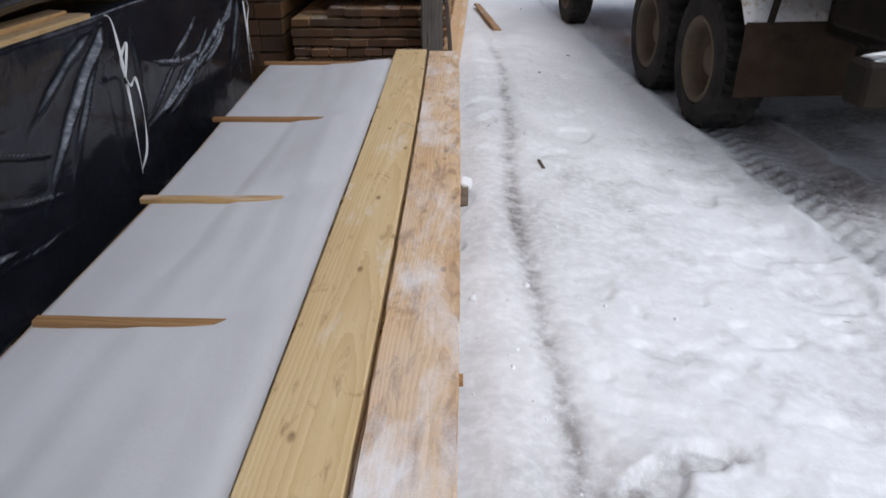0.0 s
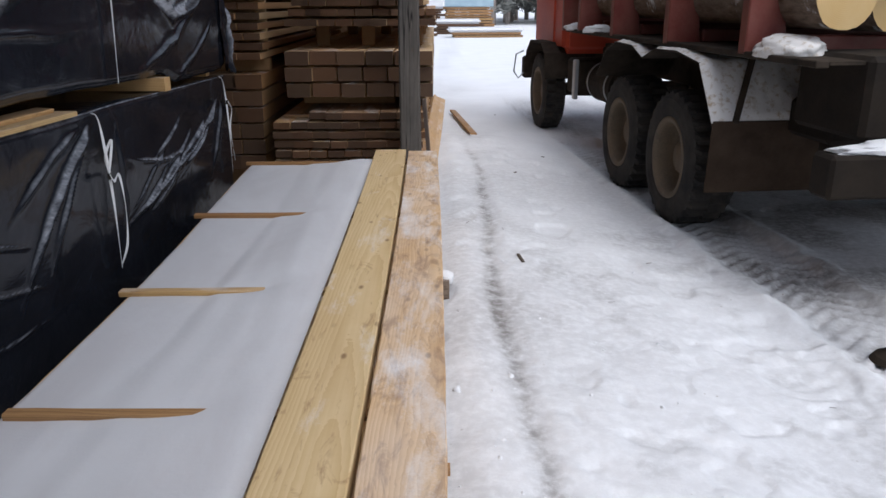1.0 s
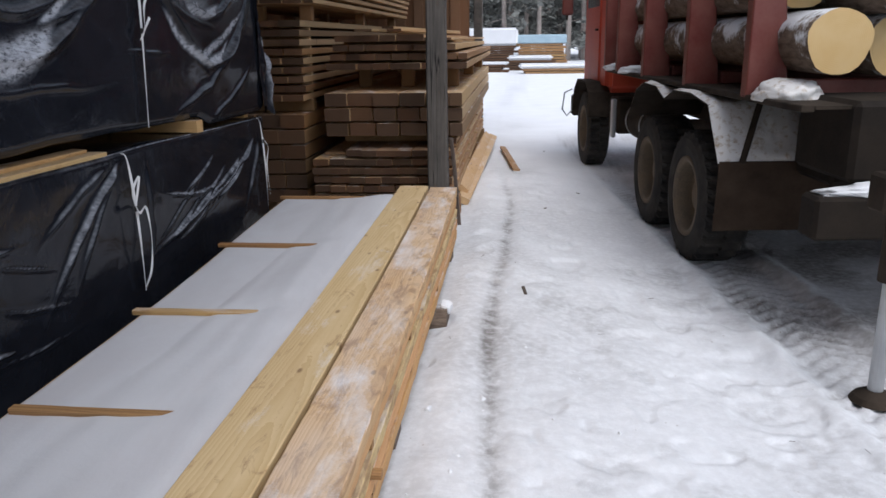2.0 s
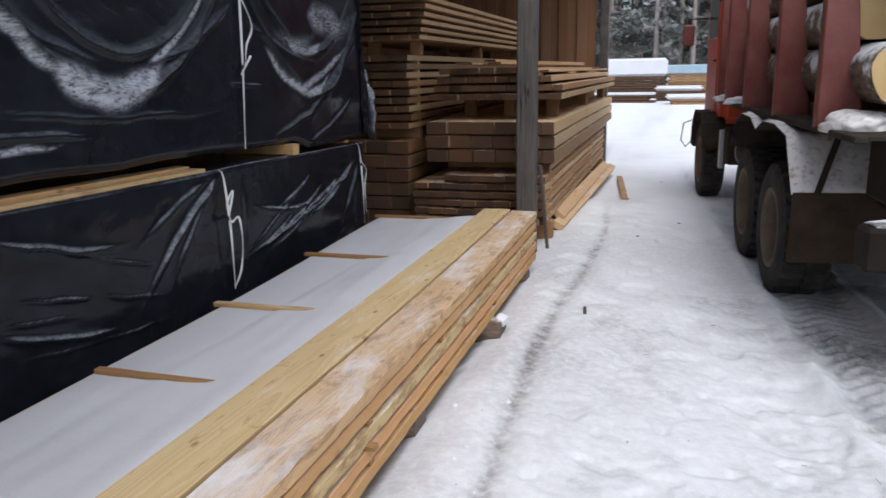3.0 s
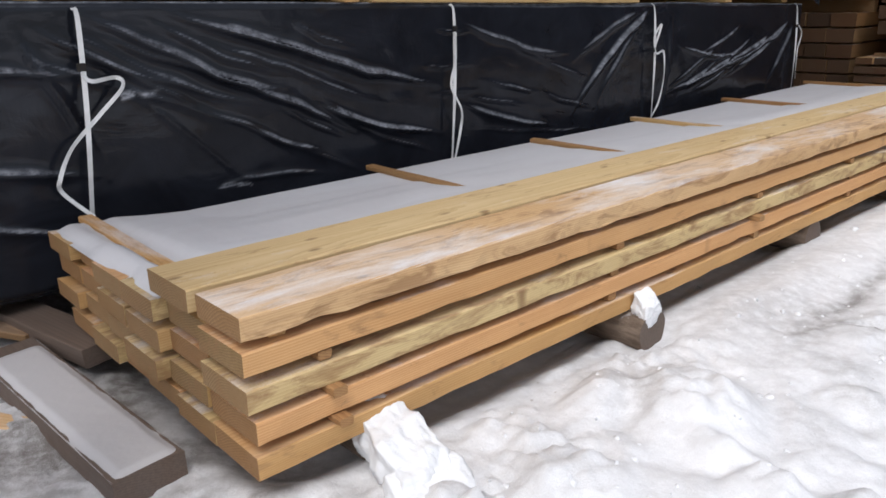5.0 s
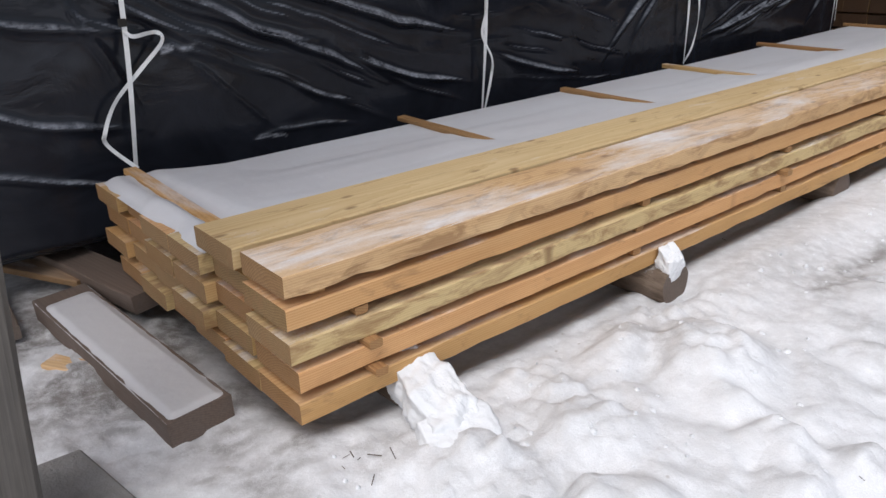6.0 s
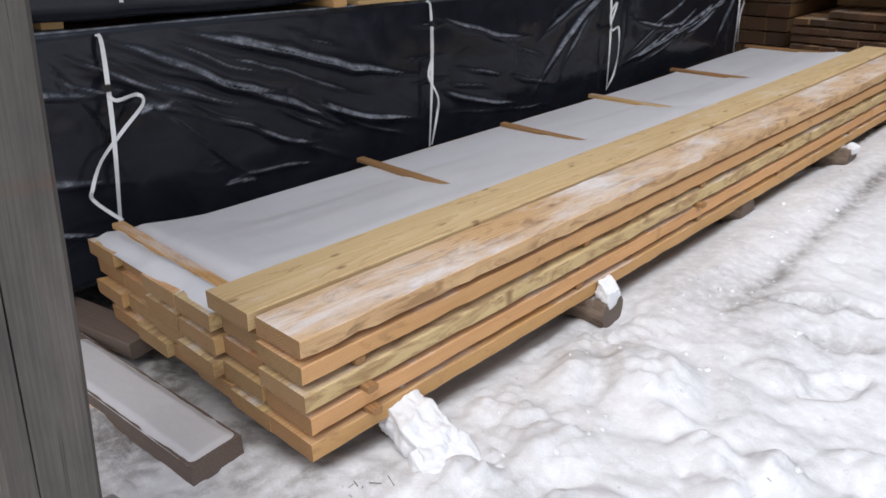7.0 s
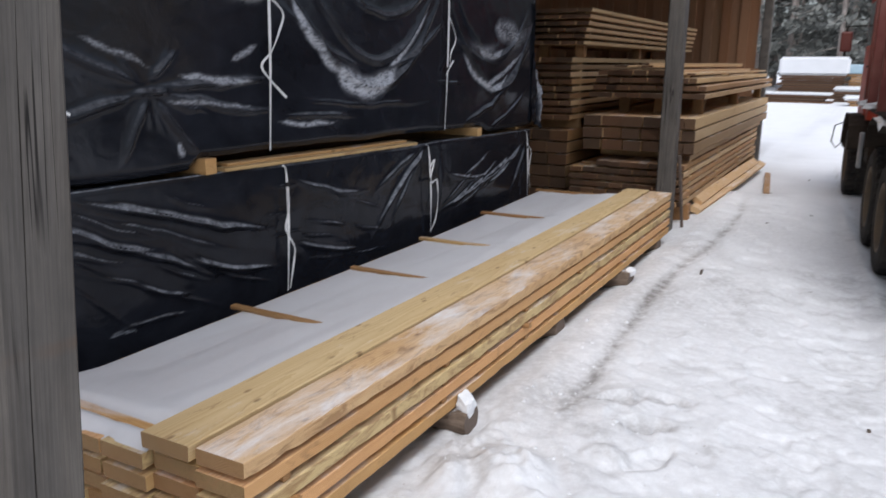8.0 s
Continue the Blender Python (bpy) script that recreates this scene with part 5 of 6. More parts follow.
for x, y, z, ln, a, b in ((-0.075, 7.72, 0.14, 5.2, -1.6, 24), (-0.10, 7.95, 0.21, 4.6, -1.2, 40)):
    ob = part("beam", plank_bm(0.13, 0.07, ln, int(ln * 10), 0.005, 14), PILE, at=pose(x, y, z, 0, b, a))
    tagged(ob, "long pale squared beam leaning against the pile's foot", "beam")
ob = part("stick", plank_bm(0.035, 0.02, 0.86, 77, 0.002, 6), GREYPLANK, at=look((-0.055, 6.93, 0.05), (-0.112, 6.76, 0.94)) @ pose(0, 0, 0, -90, 0, 0))
tagged(ob, "thin grey stick leaning on the post", "stick")
for x, y, yaw, ln in ((0.47, 10.1, 5.8, 2.2),):
    ob = part("board_scrap", plank_bm(0.09, 0.03, ln, int(y * 7), 0.006, 12), PILE_DARK, at=pose(x, y, gz(x, y) + 0.004, 0.1, 6, yaw))
    tagged(ob, "short scrap board lying in the snow", "board", "scrap boards")


# ---- truck ----
truck = empty("log_truck", TRUCK, "red timber truck with mud-stained wheels, loaded with logs", "truck")
R = 0.53


NUT = mesh_of("wheel_nut", add_tube(bmesh.new(), [(0, 0, 0), (0.035, 0, 0)], 0.014, 6), RIM)


def wheel(u, v, side, label="", wide=1.0):
    w = part("wheel", tyre_bm(), RUBBER, truck, label, at=pose(v, u, R - 0.02, 0, 0, 0 if side > 0 else 180), smooth=False)
    bm = bmesh.new()
    add_lathe(bm, [(0.33, 0.025), (0.32, 0.0), (0.285, 0.004), (0.275, 0.03), (0.268, 0.12), (0.262, 0.19), (0.20, 0.205), (0.17, 0.19), (0.13, 0.17), (0.125, 0.12), (0.11, 0.10), (0.0, 0.095)], 36)
    part("rim", bm, RIM, w, "muddy brown steel rim", smooth=True)
    for k in range(10):
        a = 2 * math.pi * k / 10
        nut = new("wheel_nut", NUT)
        nut.parent = w
        nut.matrix_basis = Matrix.Translation((0.165, 0.225 * math.cos(a), 0.225 * math.sin(a)))
    w.matrix_basis = w.matrix_basis @ Matrix.Diagonal((wide, 1, 1, 1))
    return w


def tyre_bm():
    """One connected tyre whose lugs stand out of the tread."""
    bm = bmesh.new()
    prof = [(0.31, 0.02), (0.34, -0.005), (0.40, -0.012), (0.46, -0.004), (0.488, 0.012)]
    tread = [0.018, 0.055, 0.06, 0.185, 0.195, 0.205, 0.32, 0.325, 0.36]
    back = [(0.488, 0.37), (0.46, 0.395), (0.36, 0.41), (0.31, 0.38)]
    n = 120
    rings = []
    for r, x in prof:
        rings.append([(r, x)] * n)
    for x in tread:
        row = []
        for k in range(n):
            ph = (k + (2 if x > 0.19 else 0) + (1 if 0.05 < x < 0.33 else 0)) % 4
            lug = 1.0 if ph in (0, 1) and not 0.187 < x < 0.203 else 0.0
            edge = 0.6 if x in (0.018, 0.36) else 1.0
            row.append((0.497 + 0.031 * lug * edge, x))
        rings.append(row)
    for r, x in back:
        rings.append([(r, x)] * n)
    vs = [[bm.verts.new((x, r * math.cos(2 * math.pi * k / n), r * math.sin(2 * math.pi * k / n))) for k, (r, x) in enumerate(row)] for row in rings]
    for a, b in zip(vs, vs[1:]):
        for k in range(n):
            bm.faces.new((a[k], a[(k + 1) % n], b[(k + 1) % n], b[k]))
    return bm


for u in (0.20, 1.45, 5.02):
    wheel(u, 0.0, 1, wide=0.72 if u > 4 else 0.95)
    wheel(u, 2.42, -1, wide=0.72 if u > 4 else 0.95)
bm = bmesh.new()
for v in (0.75, 1.55):
    add_box(bm, (0.10, 8.2, 0.26), (v, 2.0, 1.05), 0.01)
for u in (-1.8, 0.2, 1.45, 3.0, 5.0):
    add_box(bm, (0.9, 0.12, 0.2), (1.15, u, 1.0), 0.01)
part("chassis_frame", bm, STEEL, truck)
for u in (0.20, 1.45, 5.02):
    bm = bmesh.new()
    add_tube(bm, [(0.3, u, R), (2.1, u, R)], 0.09, 12)
    bmesh.ops.create_uvsphere(bm, u_segments=14, v_segments=8, radius=0.24, matrix=Matrix.Translation((1.2, u, R)))
    part("axle", bm, STEEL, truck)
# load bed: rails, bolsters and stakes
bm = bmesh.new()
add_box(bm, (0.08, 5.3, 0.04), (0.06, 1.0, 1.365), 0.006)
add_box(bm, (0.08, 5.3, 0.04), (2.34, 1.0, 1.365), 0.006)
# Closed deck plate, added to keep skylight off the truck's underside.
add_box(bm, (2.2, 5.3, 0.02), (1.2, 1.0, 1.37))
add_box(bm, (0.10, 5.6, 0.14), (0.75, 0.8, 1.27), 0.01)
add_box(bm, (0.10, 5.6, 0.14), (1.60, 0.8, 1.27), 0.01)
part("bed_frame", bm, STEEL, truck)
STAKE_U = (-0.80, 0.50, 1.90, 3.10)
for u in STAKE_U:
    part("bolster", box((1.8, 0.14, 0.10), (1.2, u, 1.43), 0.01), RED, truck)
    for v, s in ((0.02, 1), (2.38, -1)):
        bm = bmesh.new()
        base, topw, h0, h1 = 0.27, 0.13, 1.36, 2.75
        pts = [(0, h0), (base * s, h0), (topw * s, h1), (0, h1)]
        fr = [bm.verts.new((v + a, u - 0.05, z)) for a, z in pts]
        bk = [bm.verts.new((v + a, u + 0.05, z)) for a, z in pts]
        bm.faces.new(fr)
        bm.faces.new(bk[::-1])
        for k in range(4):
            bm.faces.new((fr[k], bk[k], bk[(k + 1) % 4], fr[(k + 1) % 4]))
        bmesh.ops.recalc_face_normals(bm, faces=bm.faces)
        bmesh.ops.bevel(bm, geom=bm.edges[:], offset=0.008, segments=1, affect="EDGES")
        part("stake", bm, RED, truck, "dull red upright load stake")


# mudguards: bent plates over the rear wheels
def plate(prof, v0, v1, th=0.012):
    bm = bmesh.new()
    rows = []
    for (u, z) in prof:
        rows.append([bm.verts.new((v0, u, z)), bm.verts.new((v1, u, z)), bm.verts.new((v1, u, z - th)), bm.verts.new((v0, u, z - th))])
    for a, b in zip(rows, rows[1:]):
        for k in range(4):
            bm.faces.new((a[k], b[k], b[(k + 1) % 4], a[(k + 1) % 4]))
    bm.faces.new(rows[0])
    bm.faces.new(rows[-1][::-1])
    bmesh.ops.recalc_face_normals(bm, faces=bm.faces)
    return bm


GUARD = [(-0.62, 0.90), (-0.32, 1.28), (0.10, 1.335), (0.55, 1.325), (0.83, 1.24), (1.10, 1.325), (1.55, 1.335), (1.85, 1.25), (2.12, 0.98)]
part("mudguard", plate(GUARD, -0.04, 0.74), STEEL, truck, "dark bent mudguard")
part("mudguard", plate(GUARD, 1.85, 2.44), STEEL, truck)
# snow packed on the mudguard, thick and uneven
tt = np.linspace(0, 1, 120)
gu = np.array([p[0] for p in GUARD])
gzv = np.array([p[1] for p in GUARD])
cum = np.concatenate([[0], np.cumsum(np.hypot(np.diff(gu), np.diff(gzv)))]) / np.sum(np.hypot(np.diff(gu), np.diff(gzv)))
UU, ZZ = np.interp(tt, cum, gu), np.interp(tt, cum, gzv)
V1 = np.linspace(-0.04, 0.73, 44)
TT, VV = np.meshgrid(tt, V1, indexing="ij")
UU, ZZ = np.repeat(UU[:, None], 44, 1), np.repeat(ZZ[:, None], 44, 1)
hh = 0.035 * fnoise(TT * 5, VV * 3, 3.0, 4, 2) * smooth_step(0, 0.05, VV + 0.04 - 0.03 * fnoise(TT * 9, VV, 4.0, 2, 3)) * smooth_step(0.0, 0.02, TT) * smooth_step(1.0, 0.95, TT)
slope = smooth_step(0.22, 0.0, TT)
P = np.stack([VV, UU - hh * slope * 0.7, ZZ + 0.002 + hh], -1)
ob = new("guard_snow", grid_mesh("guard_snow", P, SNOW_DIRTY))
ob.parent = truck
ob["label"] = "snow and sawdust caked on the mudguard"
def bar(p, q, w, t):
    """A flat bar from p to q."""
    p, q = Vector(p), Vector(q)
    return box((w, t, (q - p).length), (0, 0, 0), 0.003, (p - q).to_track_quat("Z", "Y").to_matrix().to_4x4()), (p + q) / 2


for p, q in (((0.30, -0.42, 1.34), (0.12, -0.63, 0.90)), ((0.86, -0.42, 1.34), (0.66, -0.63, 0.90))):
    bm, mid = bar(p, q, 0.045, 0.012)
    part("guard_bracket", bm, STEEL, truck, "flat steel bracket", at=Matrix.Translation(mid))
part("mud_flap", box((0.78, 0.018, 0.50), (0.36, -0.60, 0.665), 0.004, pose(0, 0, 0, 4, 0, 0)), FLAP, truck, "stiff brown rubber mud flap")
part("mud_flap", box((0.78, 0.018, 0.50), (2.04, -0.60, 0.665), 0.004, pose(0, 0, 0, 4, 0, 0)), FLAP, truck)
# rear: crosspieces, crane base and outrigger
bm = bmesh.new()
add_box(bm, (2.3, 0.20, 0.24), (1.22, -1.75, 0.79), 0.02)
part("rear_beam", bm, SHADED_STEEL, truck, "brown rear cross beam")
bm = bmesh.new()
add_box(bm, (2.0, 0.7, 0.45), (1.3, -1.35, 1.18), 0.03)
add_box(bm, (1.6, 0.5, 0.25), (1.3, -0.85, 0.95), 0.03)
part("crane_base", bm, SHADED_STEEL, truck)
ob = part("beam_snow", lump_bm(0.45, 0.11, 0.05, 4), SNOW_CAP, truck, "snow on the cross beam", at=pose(0.60, -1.75, 0.925), smooth=True)
bm = bmesh.new()
add_box(bm, (1.3, 0.16, 0.18), (0.72, -2.40, 1.05), 0.015)
add_box(bm, (0.2, 1.1, 0.2), (1.2, -1.95, 1.05), 0.015)
part("outrigger_arm", bm, STEEL, truck)
bm = add_tube(bmesh.new(), [(0.20, -2.40, 0.62), (0.20, -2.40, 1.25)], 0.062, 16)
part("outrigger_cylinder", bm, STEEL, truck)
bm = add_tube(bmesh.new(), [(0.20, -2.40, 0.06), (0.20, -2.40, 0.66)], 0.036, 16)
part("outrigger_rod", bm, ALU, truck, "bright hydraulic rod")
bm = bmesh.new()
add_lathe(bm, [(0.0, 0.06), (0.045, 0.06), (0.095, 0.03), (0.115, 0.0), (0.0, 0.0)], 24)
part("outrigger_foot", bm, STEEL, truck, "round steel foot plate", at=pose(0.20, -2.40, 0.0) @ pose(0, 0, 0, 0, -90, 0))
# tank and steps between the axles
bm = bmesh.new()
add_tube(bm, [(0.42, 2.45, 0.80), (0.42, 3.35, 0.80)], 0.22, 24)
part("fuel_tank", bm, STEEL, truck, "dark round fuel tank")
for u in (2.60, 3.25):
    bm = bmesh.new()
    add_lathe(bm, [(0.222, u - 0.02), (0.228, u - 0.02), (0.228, u + 0.02), (0.222, u + 0.02)], 28)
    part("tank_band", bm, ALU, truck, "bright metal tank band", at=Matrix.Translation((0.42, 0, 0.80)) @ pose(0, 0, 0, 0, 0, 90))
bm = bmesh.new()
add_box(bm, (0.40, 0.5, 0.42), (0.34, 3.72, 0.82), 0.03)
part("battery_box", bm, STEEL, truck)
part("step_panel", box((0.05, 0.10, 0.44), (0.02, 3.12, 0.84), 0.01), ALU, truck, "bright metal step panel")
# cab
cab = part("cab", box((2.20, 1.75, 1.95), (1.25, 5.15, 2.02), 0.09, None, 3), CABRED, truck, "orange-red truck cab")
part("rear_window", box((1.5, 0.03, 0.6), (1.20, 4.275, 2.45), 0.01), GLASS, cab)
part("side_window", box((0.03, 0.9, 0.62), (0.145, 5.25, 2.45), 0.01), GLASS, cab)
part("windscreen", box((2.0, 0.03, 0.75), (1.2, 6.02, 2.4), 0.01), GLASS, cab)
part("door", box((0.03, 1.0, 1.5), (0.146, 5.25, 1.85), 0.02), CABRED, cab)
part("door_handle", box((0.03, 0.14, 0.03), (0.12, 4.9, 1.85), 0.008), STEEL, cab)
part("mudguard", plate([(4.35, 0.75), (4.45, 1.05), (4.70, 1.18), (5.35, 1.18), (5.62, 1.02), (5.74, 0.72)], -0.05, 0.5, 0.02), STEEL, truck, "black front mudguard")
part("mudguard", plate([(4.35, 0.75), (4.45, 1.05), (4.70, 1.18), (5.35, 1.18), (5.62, 1.02), (5.74, 0.72)], 1.9, 2.45, 0.02), STEEL, truck)
part("bumper", box((2.4, 0.2, 0.32), (1.2, 6.1, 0.75), 0.03), STEEL, truck)
part("headboard", box((2.3, 0.08, 1.5), (1.2, 3.95, 2.1), 0.01), RED, truck, "red steel headboard behind the cab")
mir = part("mirror_arm", add_tube(bmesh.new(), [(0.12, 5.85, 2.45), (-0.13, 5.95, 2.45), (-0.13, 5.95, 2.0)], 0.014, 8), STEEL, truck)
part("mirror", box((0.16, 0.06, 0.30), (-0.13, 5.93, 2.22), 0.02), RED, mir, "red-backed wing mirror")
bm = add_tube(bmesh.new(), [(-0.03, 5.9, 1.0), (-0.14, 5.92, 0.95), (-0.17, 5.92, 0.70), (-0.10, 5.92, 0.60), (-0.03, 5.9, 0.68)], 0.012, 8)
part("step_loop", bm, ALU, truck, "bent step loop")

# the load of logs, its outer rows
TL = TRUCK
LOGS = [  # across, height, radius, near end, far end
    (0.37, 1.715, 0.19, -1.28, 3.8), (0.82, 1.69, 0.19, -1.10, 3.8), (1.36, 1.71, 0.21, -1.35, 3.85), (1.80, 1.69, 0.19, -1.2, 3.8), (2.15, 1.68, 0.16, -1.0, 3.8),
    (0.36, 2.075, 0.165, -0.75, 3.8), (0.73, 2.06, 0.19, -1.30, 3.8), (1.18, 2.06, 0.18, -1.2, 3.8), (1.58, 2.06, 0.19, -1.3, 3.8), (2.0, 2.04, 0.18, -1.2, 3.8),
    (0.42, 2.42, 0.165, -1.1, 3.8), (0.78, 2.43, 0.18, -1.3, 3.8), (1.18, 2.43, 0.18, -1.1, 3.8), (1.6, 2.43, 0.18, -1.2, 3.8), (2.0, 2.4, 0.17, -1.2, 3.8),
    (0.6, 2.75, 0.17, -1.15, 3.8), (1.0, 2.78, 0.18, -1.25, 3.8), (1.4, 2.77, 0.18, -1.1, 3.8),
]
for i, (v, z, r, a, b) in enumerate(LOGS):
    ob = part("log", log_bm(r, b - a, 200 + i, 22, 0.93, 14), (BARK, LOGEND), at=TL @ pose(v, a, z, 0, 0, 0))
    tagged(ob, "thick snowy log with bark and pale sawn end, on the truck", "log", "truck load")
ob = part("snow_drift", lump_bm(0.20, 0.22, 0.10, 9, 4, 0.20), SNOW_DIRTY, at=TL @ pose(0.20, -1.06, 1.40), smooth=True)
tagged(ob, "heap of snow on the truck's rear bed", "snow", "snow clumps")
for u, s in ((2.6, 0.16), (3.4, 0.12)):
    ob = part("snow_drift", lump_bm(0.16, s, 0.06, u), SNOW_CAP, at=TL @ pose(0.10, u, 1.395), smooth=True)
    tagged(ob, "small drift of snow along the truck's bed rail", "snow", "snow clumps")


# ---- near things on the ground ----
ob = part("old_plank", plank_bm(0.19, 0.085, 1.06, 61, 0.006, 24), GREYPLANK, at=pose(-1.385, -0.198, 0.10, 0, 2, -86))
tagged(ob, "old grey plank lying before the stack, covered with snow", "plank")
s1, s2 = np.meshgrid(np.linspace(-0.093, 0.093, 40), np.linspace(0.03, 1.055, 130), indexing="ij")
wob = 0.014 * (fnoise(s1 * 0.3, s2, 7.0, 4, 4, 0.6) - 0.5)
hh = -0.005 + 0.011 * smooth_step(0.002, 0.034, 0.092 - np.abs(s1) + wob) * smooth_step(0.07, 0.13, s2 + 2 * wob) * smooth_step(1.055, 1.03, s2 + wob) + 0.003 * fnoise(s1, s2, 8, 3, 2)
ob = new("snow_cover", grid_mesh("snow_cover", np.stack([s1, s2, 0.0445 + hh], -1), SNOW_GREY))
ob.matrix_basis = pose(-1.385, -0.198, 0.10, 0, 2, -86)
tagged(ob, "smooth snow lying along the old grey plank", "snow", kind="stuff")
for x, y, z, w, h, ln, yaw, mt, lab in (
    (-2.65, -0.25, 0.05, 0.14, 0.07, 1.6, -80, GREYPLANK, "old dark beam lying at the foot of the packs"),
    (-2.2, -0.40, 0.05, 0.10, 0.03, 0.8, -66, PILE_DARK, "scrap board lying at the foot of the packs"),
    (-1.02, -0.34, 0.02, 0.07, 0.03, 0.16, -60, PILE, "short scrap board half under snow"),
    (-1.75, -0.36, 0.03, 0.08, 0.05, 0.5, -95, GREYPLANK, "short dark scrap of wood in the snow"),
):
    ob = part("board_scrap", plank_bm(w, h, ln, int(abs(x) * 50), 0.004, 6), mt, at=pose(x, y, z + 0.045, 2, 3, yaw))
    tagged(ob, lab, "board", "scrap boards")
bm = box((0.34, 0.20, 0.045), (0, 0, 0), 0.006)
for v in bm.verts:
    v.co += Vector((0.25 * v.co.y, 0, 0.01 * math.sin(v.co.x * 20)))
ob = part("slab", bm, STONE, at=pose(-0.265, -0.490, 0.085, 2, -2, 8))
tagged(ob, "flat grey slab half buried in trodden snow", "slab")
rc = random.Random(8)
bm = bmesh.new()
for k in range(70):
    x, y = abs(rc.gauss(0.0, 0.35)) + 0.03, rc.uniform(-0.5, 2.6)
    if k > 50:
        x, y = rc.uniform(0.6, 1.6), rc.uniform(0.0, 5.0)
    r = rc.choice((0.003, 0.004, 0.005, 0.008)) * rc.uniform(0.8, 1.2)
    got = bmesh.ops.create_icosphere(bm, subdivisions=2, radius=r, matrix=pose(x, y, gz(x, y) + 0.05 * r, rc.uniform(0, 90), 0, rc.uniform(0, 360)))
    for v in got["verts"]:
        v.co += Vector((rc.gauss(0, 0.22 * r), rc.gauss(0, 0.22 * r), rc.gauss(0, 0.15 * r)))
tagged(part("snow_crumbs", bm, SNOW_CAP, smooth=True), "loose crumbs of white snow scattered beside the stack", "snow", kind="stuff")
rt = random.Random(21)
bm = bmesh.new()
for k in range(24):
    cx, cy = (0.08, 0.10) if k < 7 else (rt.uniform(-0.3, 2.0), rt.uniform(-0.9, 6.0))
    x, y = cx + rt.gauss(0, 0.05), cy + rt.gauss(0, 0.04)
    a, ln = rt.uniform(0, 6.3), rt.uniform(0.015, 0.06)
    z = gz(x, y)
    add_tube(bm, [(x, y, z + 0.002), (x + ln * math.cos(a), y + ln * math.sin(a), z + 0.004 + rt.uniform(0, 0.014))], rt.uniform(0.0008, 0.002), 4)
tagged(part("twigs", bm, TWIG), "scattered dark splinters and twigs in the snow", "twigs", kind="stuff")
ob = part("bark_piece", box((0.022, 0.16, 0.008), (0, 0, 0), 0.003), TWIG, at=pose(0.52, 4.95, gz(0.52, 4.95) + 0.002, 0, 0, 6))
tagged(ob, "strip of dark bark pressed into the lane's snow", "bark")
for x, y in ((0.75, 7.6), (1.15, 8.6), (0.5, 10.4), (0.9, 12.2), (1.8, 2.6)):
    ob = part("bark_piece", box((0.02, 0.045, 0.008), (0, 0, 0), 0.003), TWIG, at=pose(x, y, gz(x, y) + 0.002, 0, 0, x * 200))
    tagged(ob, "small chip of dark bark on the snow", "bark")


# crumbled clods of snow lying on the trodden surface
bm = bmesh.new()
rc = random.Random(33)
for k in range(150):
    if k < 80:
        x, y = rc.uniform(0.05, 1.6), rc.uniform(-0.9, 1.9)
    else:
        x, y = abs(rc.gauss(0.25, 0.2)) + 0.06, rc.uniform(0.5, 9.0)
    r = abs(rc.gauss(0.0, 0.006)) + 0.004
    vs = bmesh.ops.create_icosphere(bm, subdivisions=1, radius=r, matrix=pose(x, y, gz(x, y) - r * 0.3, rc.uniform(0, 90), rc.uniform(0, 90), rc.uniform(0, 90)))["verts"]
    for v in vs:
        v.co += Vector((rc.uniform(-1, 1), rc.uniform(-1, 1), rc.uniform(-1, 1))) * r * 0.35
tagged(part("snow_clods", bm, SNOW_CAP, smooth=True), "small crumbled clods of white snow on the ground", "snow", kind="stuff")


# ---- the yard beyond ----
def yard_stack(x, y, w, d, layers, z0, snow, mat, label, yaw=0, h=0.07):
    e = empty("yard_stack", pose(x, y, z0, 0, 0, yaw), label, "lumber stack", "yard stacks")
    r = random.Random(int(x * 31 + y))
    for k in range(layers):
        me = mesh_of("board", box((w * r.uniform(0.92, 1.05), d, h * 0.78), (0, 0, 0), 0.01), mat)
        ob = new("board", me)
        ob.parent = e
        ob.matrix_basis = pose(r.uniform(-0.15, 0.15), 0, h * (k + 0.5), 0, 0, r.uniform(-0.6, 0.6))
    if snow:
        bm = box((w * 1.02, d * 1.02, snow), (0, 0, h * layers + snow / 2 - 0.01), min(0.12, snow * 0.4), None, 3)
        part("snow_cap", bm, SNOW_CAP, e, "thick even layer of snow", smooth=False)
    return e


yard_stack(-1.25, 47.0, 3.5, 1.6, 9, 0.0, 1.0, ENDS, "wide board stack under thick snow", 0, 0.145)
covered = yard_stack(1.90, 47.4, 2.8, 1.6, 9, 0.0, 0.0, PILE_DARK, "board stack under a pale blue sheet", 0, 0.155)
part("sheet", box((2.9, 1.7, 0.50), (0, 0, 1.64), 0.05), BLUE, covered, "pale blue cover sheet")
yard_stack(2.4, 39.0, 3.6, 1.2, 2, 0.0, 0.22, PILE_DARK, "low stack of snowy boards in the yard", 4, 0.14)
yard_stack(-2.2, 41.0, 4.4, 1.2, 3, 0.0, 0.12, ENDS, "low stack of dark boards in the yard", -5, 0.14)
yard_stack(1.2, 43.0, 2.4, 1.0, 4, 0.0, 0.25, ENDS, "low stack of snowy boards in the yard", -3, 0.14)


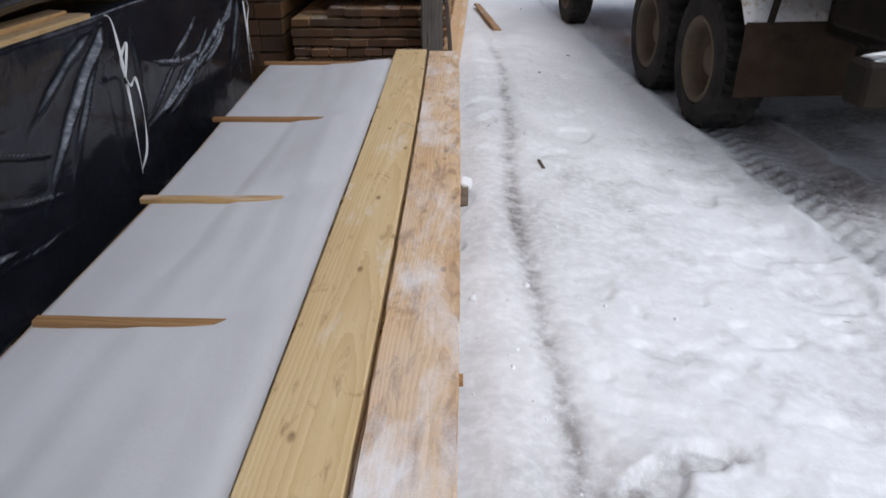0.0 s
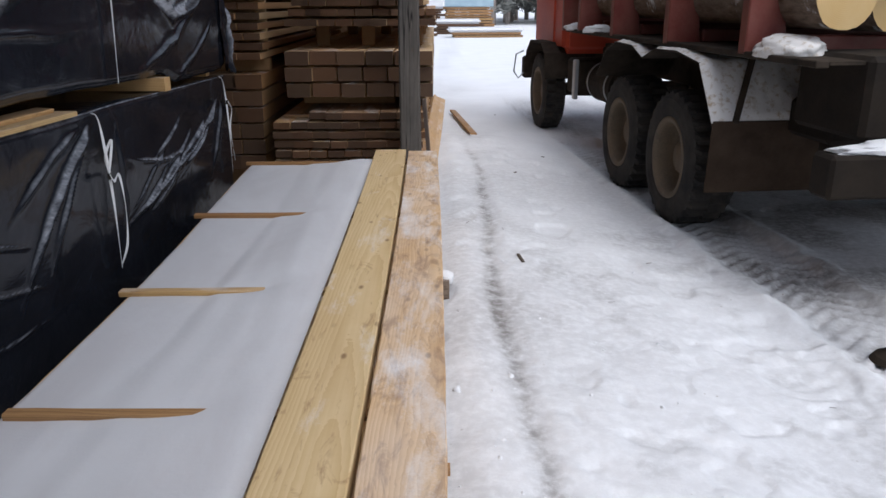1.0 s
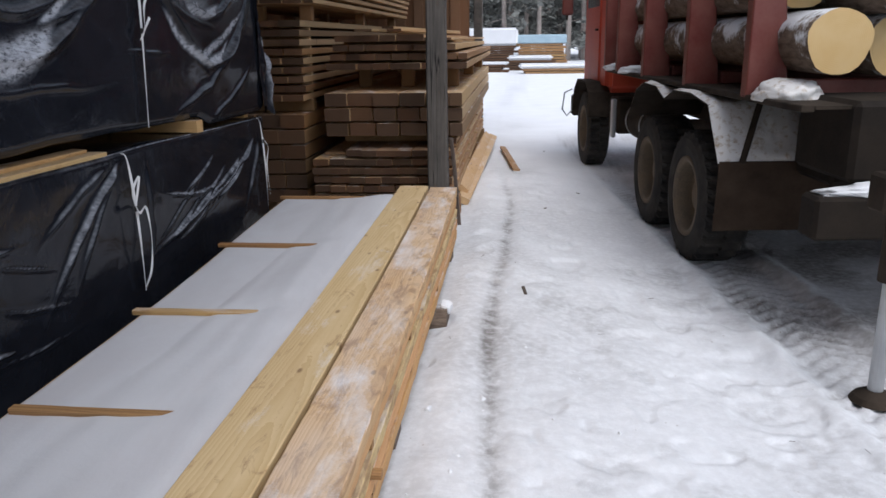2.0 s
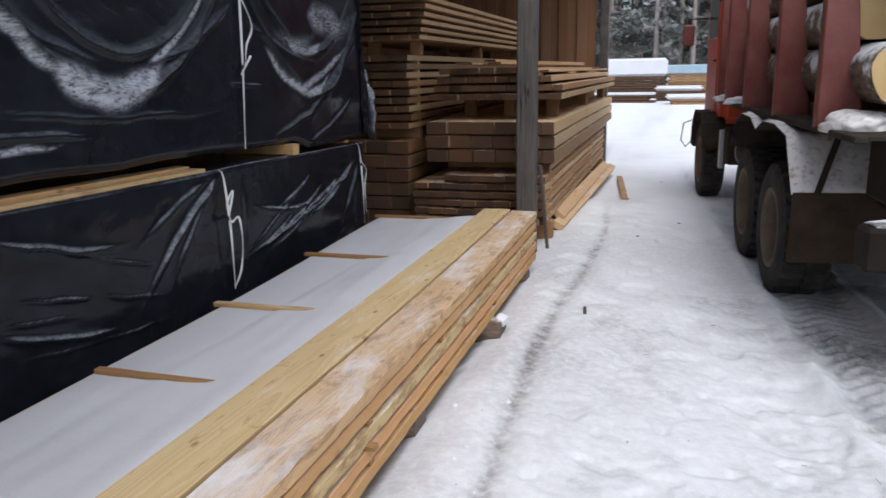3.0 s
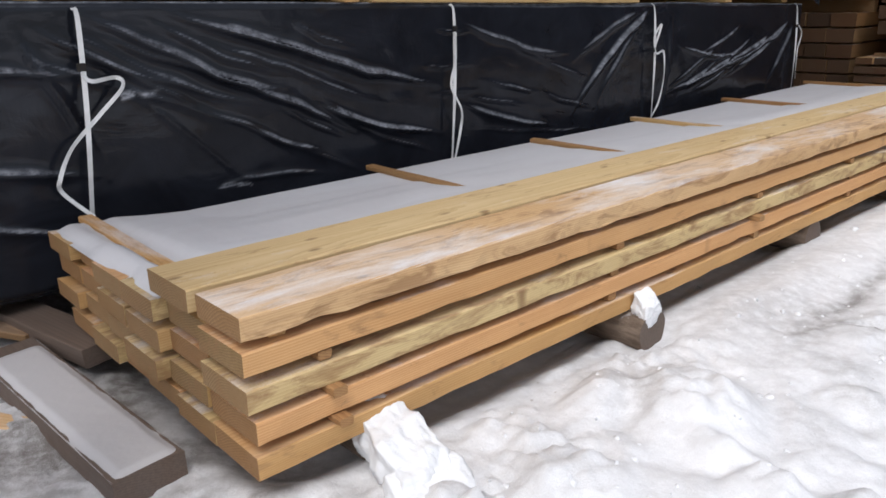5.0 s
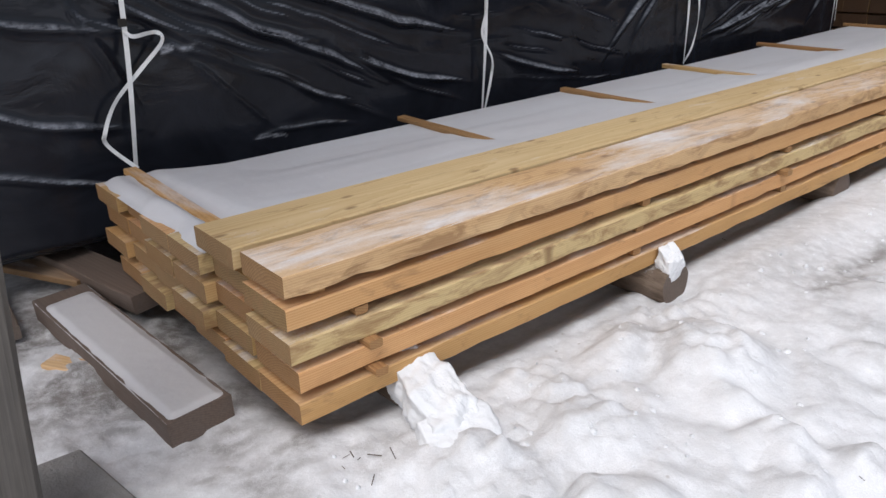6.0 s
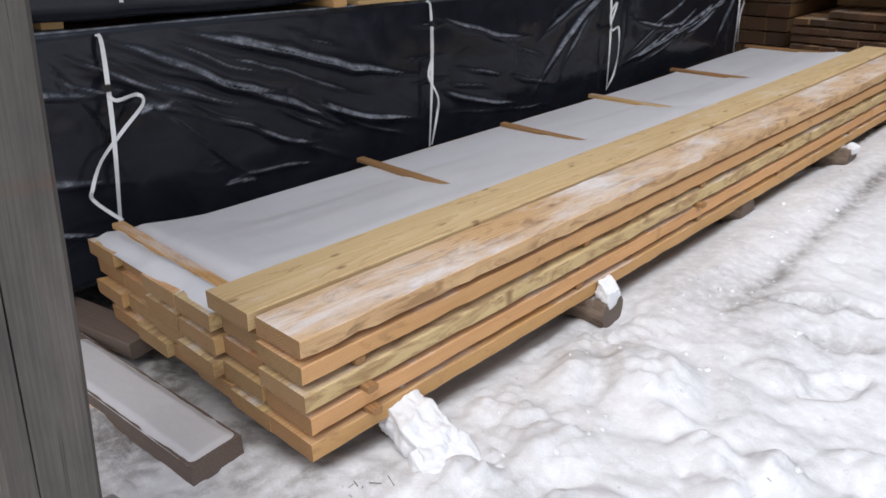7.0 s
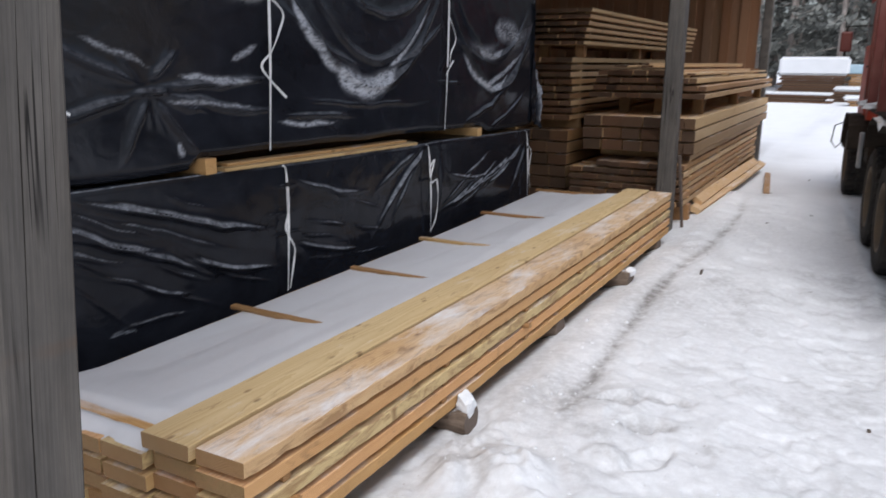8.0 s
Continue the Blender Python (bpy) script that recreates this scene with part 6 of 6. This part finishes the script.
def tree(seed, h, conifer):
    r = random.Random(seed)
    e = empty("conifer" if conifer else "bare_tree", pose(0, -200, 0), "tall dark spruce at the yard's edge" if conifer else "tall pale bare-trunked tree at the yard's edge", "tree", "forest edge")
    bm = add_tube(bmesh.new(), [(0, 0, -0.2), (0.05, 0.02, h * 0.3), (0.0, 0.08, h * 0.65), (0.05, 0, h)], 0.22, 8, True, 0.04)
    limbs = []
    for k in range(34 if conifer else 22):
        z = h * (0.10 + 0.88 * r.random()) if conifer else h * (0.30 + 0.65 * r.random())
        a = r.uniform(0, 6.3)
        ln = (1 - z / h) * h * 0.22 + 0.5
        tip = Vector((ln * math.cos(a), ln * math.sin(a), z + (-0.25 if conifer else 0.45) * ln))
        add_tube(bm, [(0, 0, z), tuple(tip)], 0.035, 4, False, 0.01)
        limbs.append((Vector((0, 0, z)), tip))
    part("trunk", bm, TRUNK, e)
    vs, fs = [], []
    for a, b in limbs:
        for k in range(64 if conifer else 14):
            t = r.uniform(0.15, 1.05)
            c = a.lerp(b, t) + Vector((r.gauss(0, 0.22), r.gauss(0, 0.22), r.gauss(-0.12, 0.16)))
            s = r.uniform(0.16, 0.40) if conifer else r.uniform(0.06, 0.16)
            d1 = Vector((r.gauss(0, 1), r.gauss(0, 1), r.gauss(0, 0.5))).normalized() * s
            d2 = Vector((r.gauss(0, 1), r.gauss(0, 1), r.gauss(-0.5, 0.5))).normalized() * s * 0.5
            i = len(vs)
            vs += [tuple(c - d1), tuple(c + d2), tuple(c + d1), tuple(c - d2)]
            fs.append((i, i + 1, i + 2, i + 3))
    me = bpy.data.meshes.new("crown")
    me.from_pydata(vs, [], fs)
    me.materials.append(FIR)
    ob = new("crown", me)
    ob.parent = e
    return e


kinds = [tree(1, 17, True), tree(2, 14, True), tree(3, 18, False), tree(4, 15, False)]
rf = random.Random(5)
spots = []
for row in range(5):
    for i in range(26):
        spots.append((-26 + i * 2.5 + rf.uniform(-1, 1), 60 + row * 4.5 + rf.uniform(-1.5, 1.5)))
for i, (x, y) in enumerate(spots):
    k = kinds[rf.choice((0, 0, 1, 2, 3, 2))]
    m = pose(x, y, 0, 0, 0, rf.uniform(0, 360))
    if i < 4:
        kinds[i].matrix_basis = m
    else:
        copy_thing(k, m)
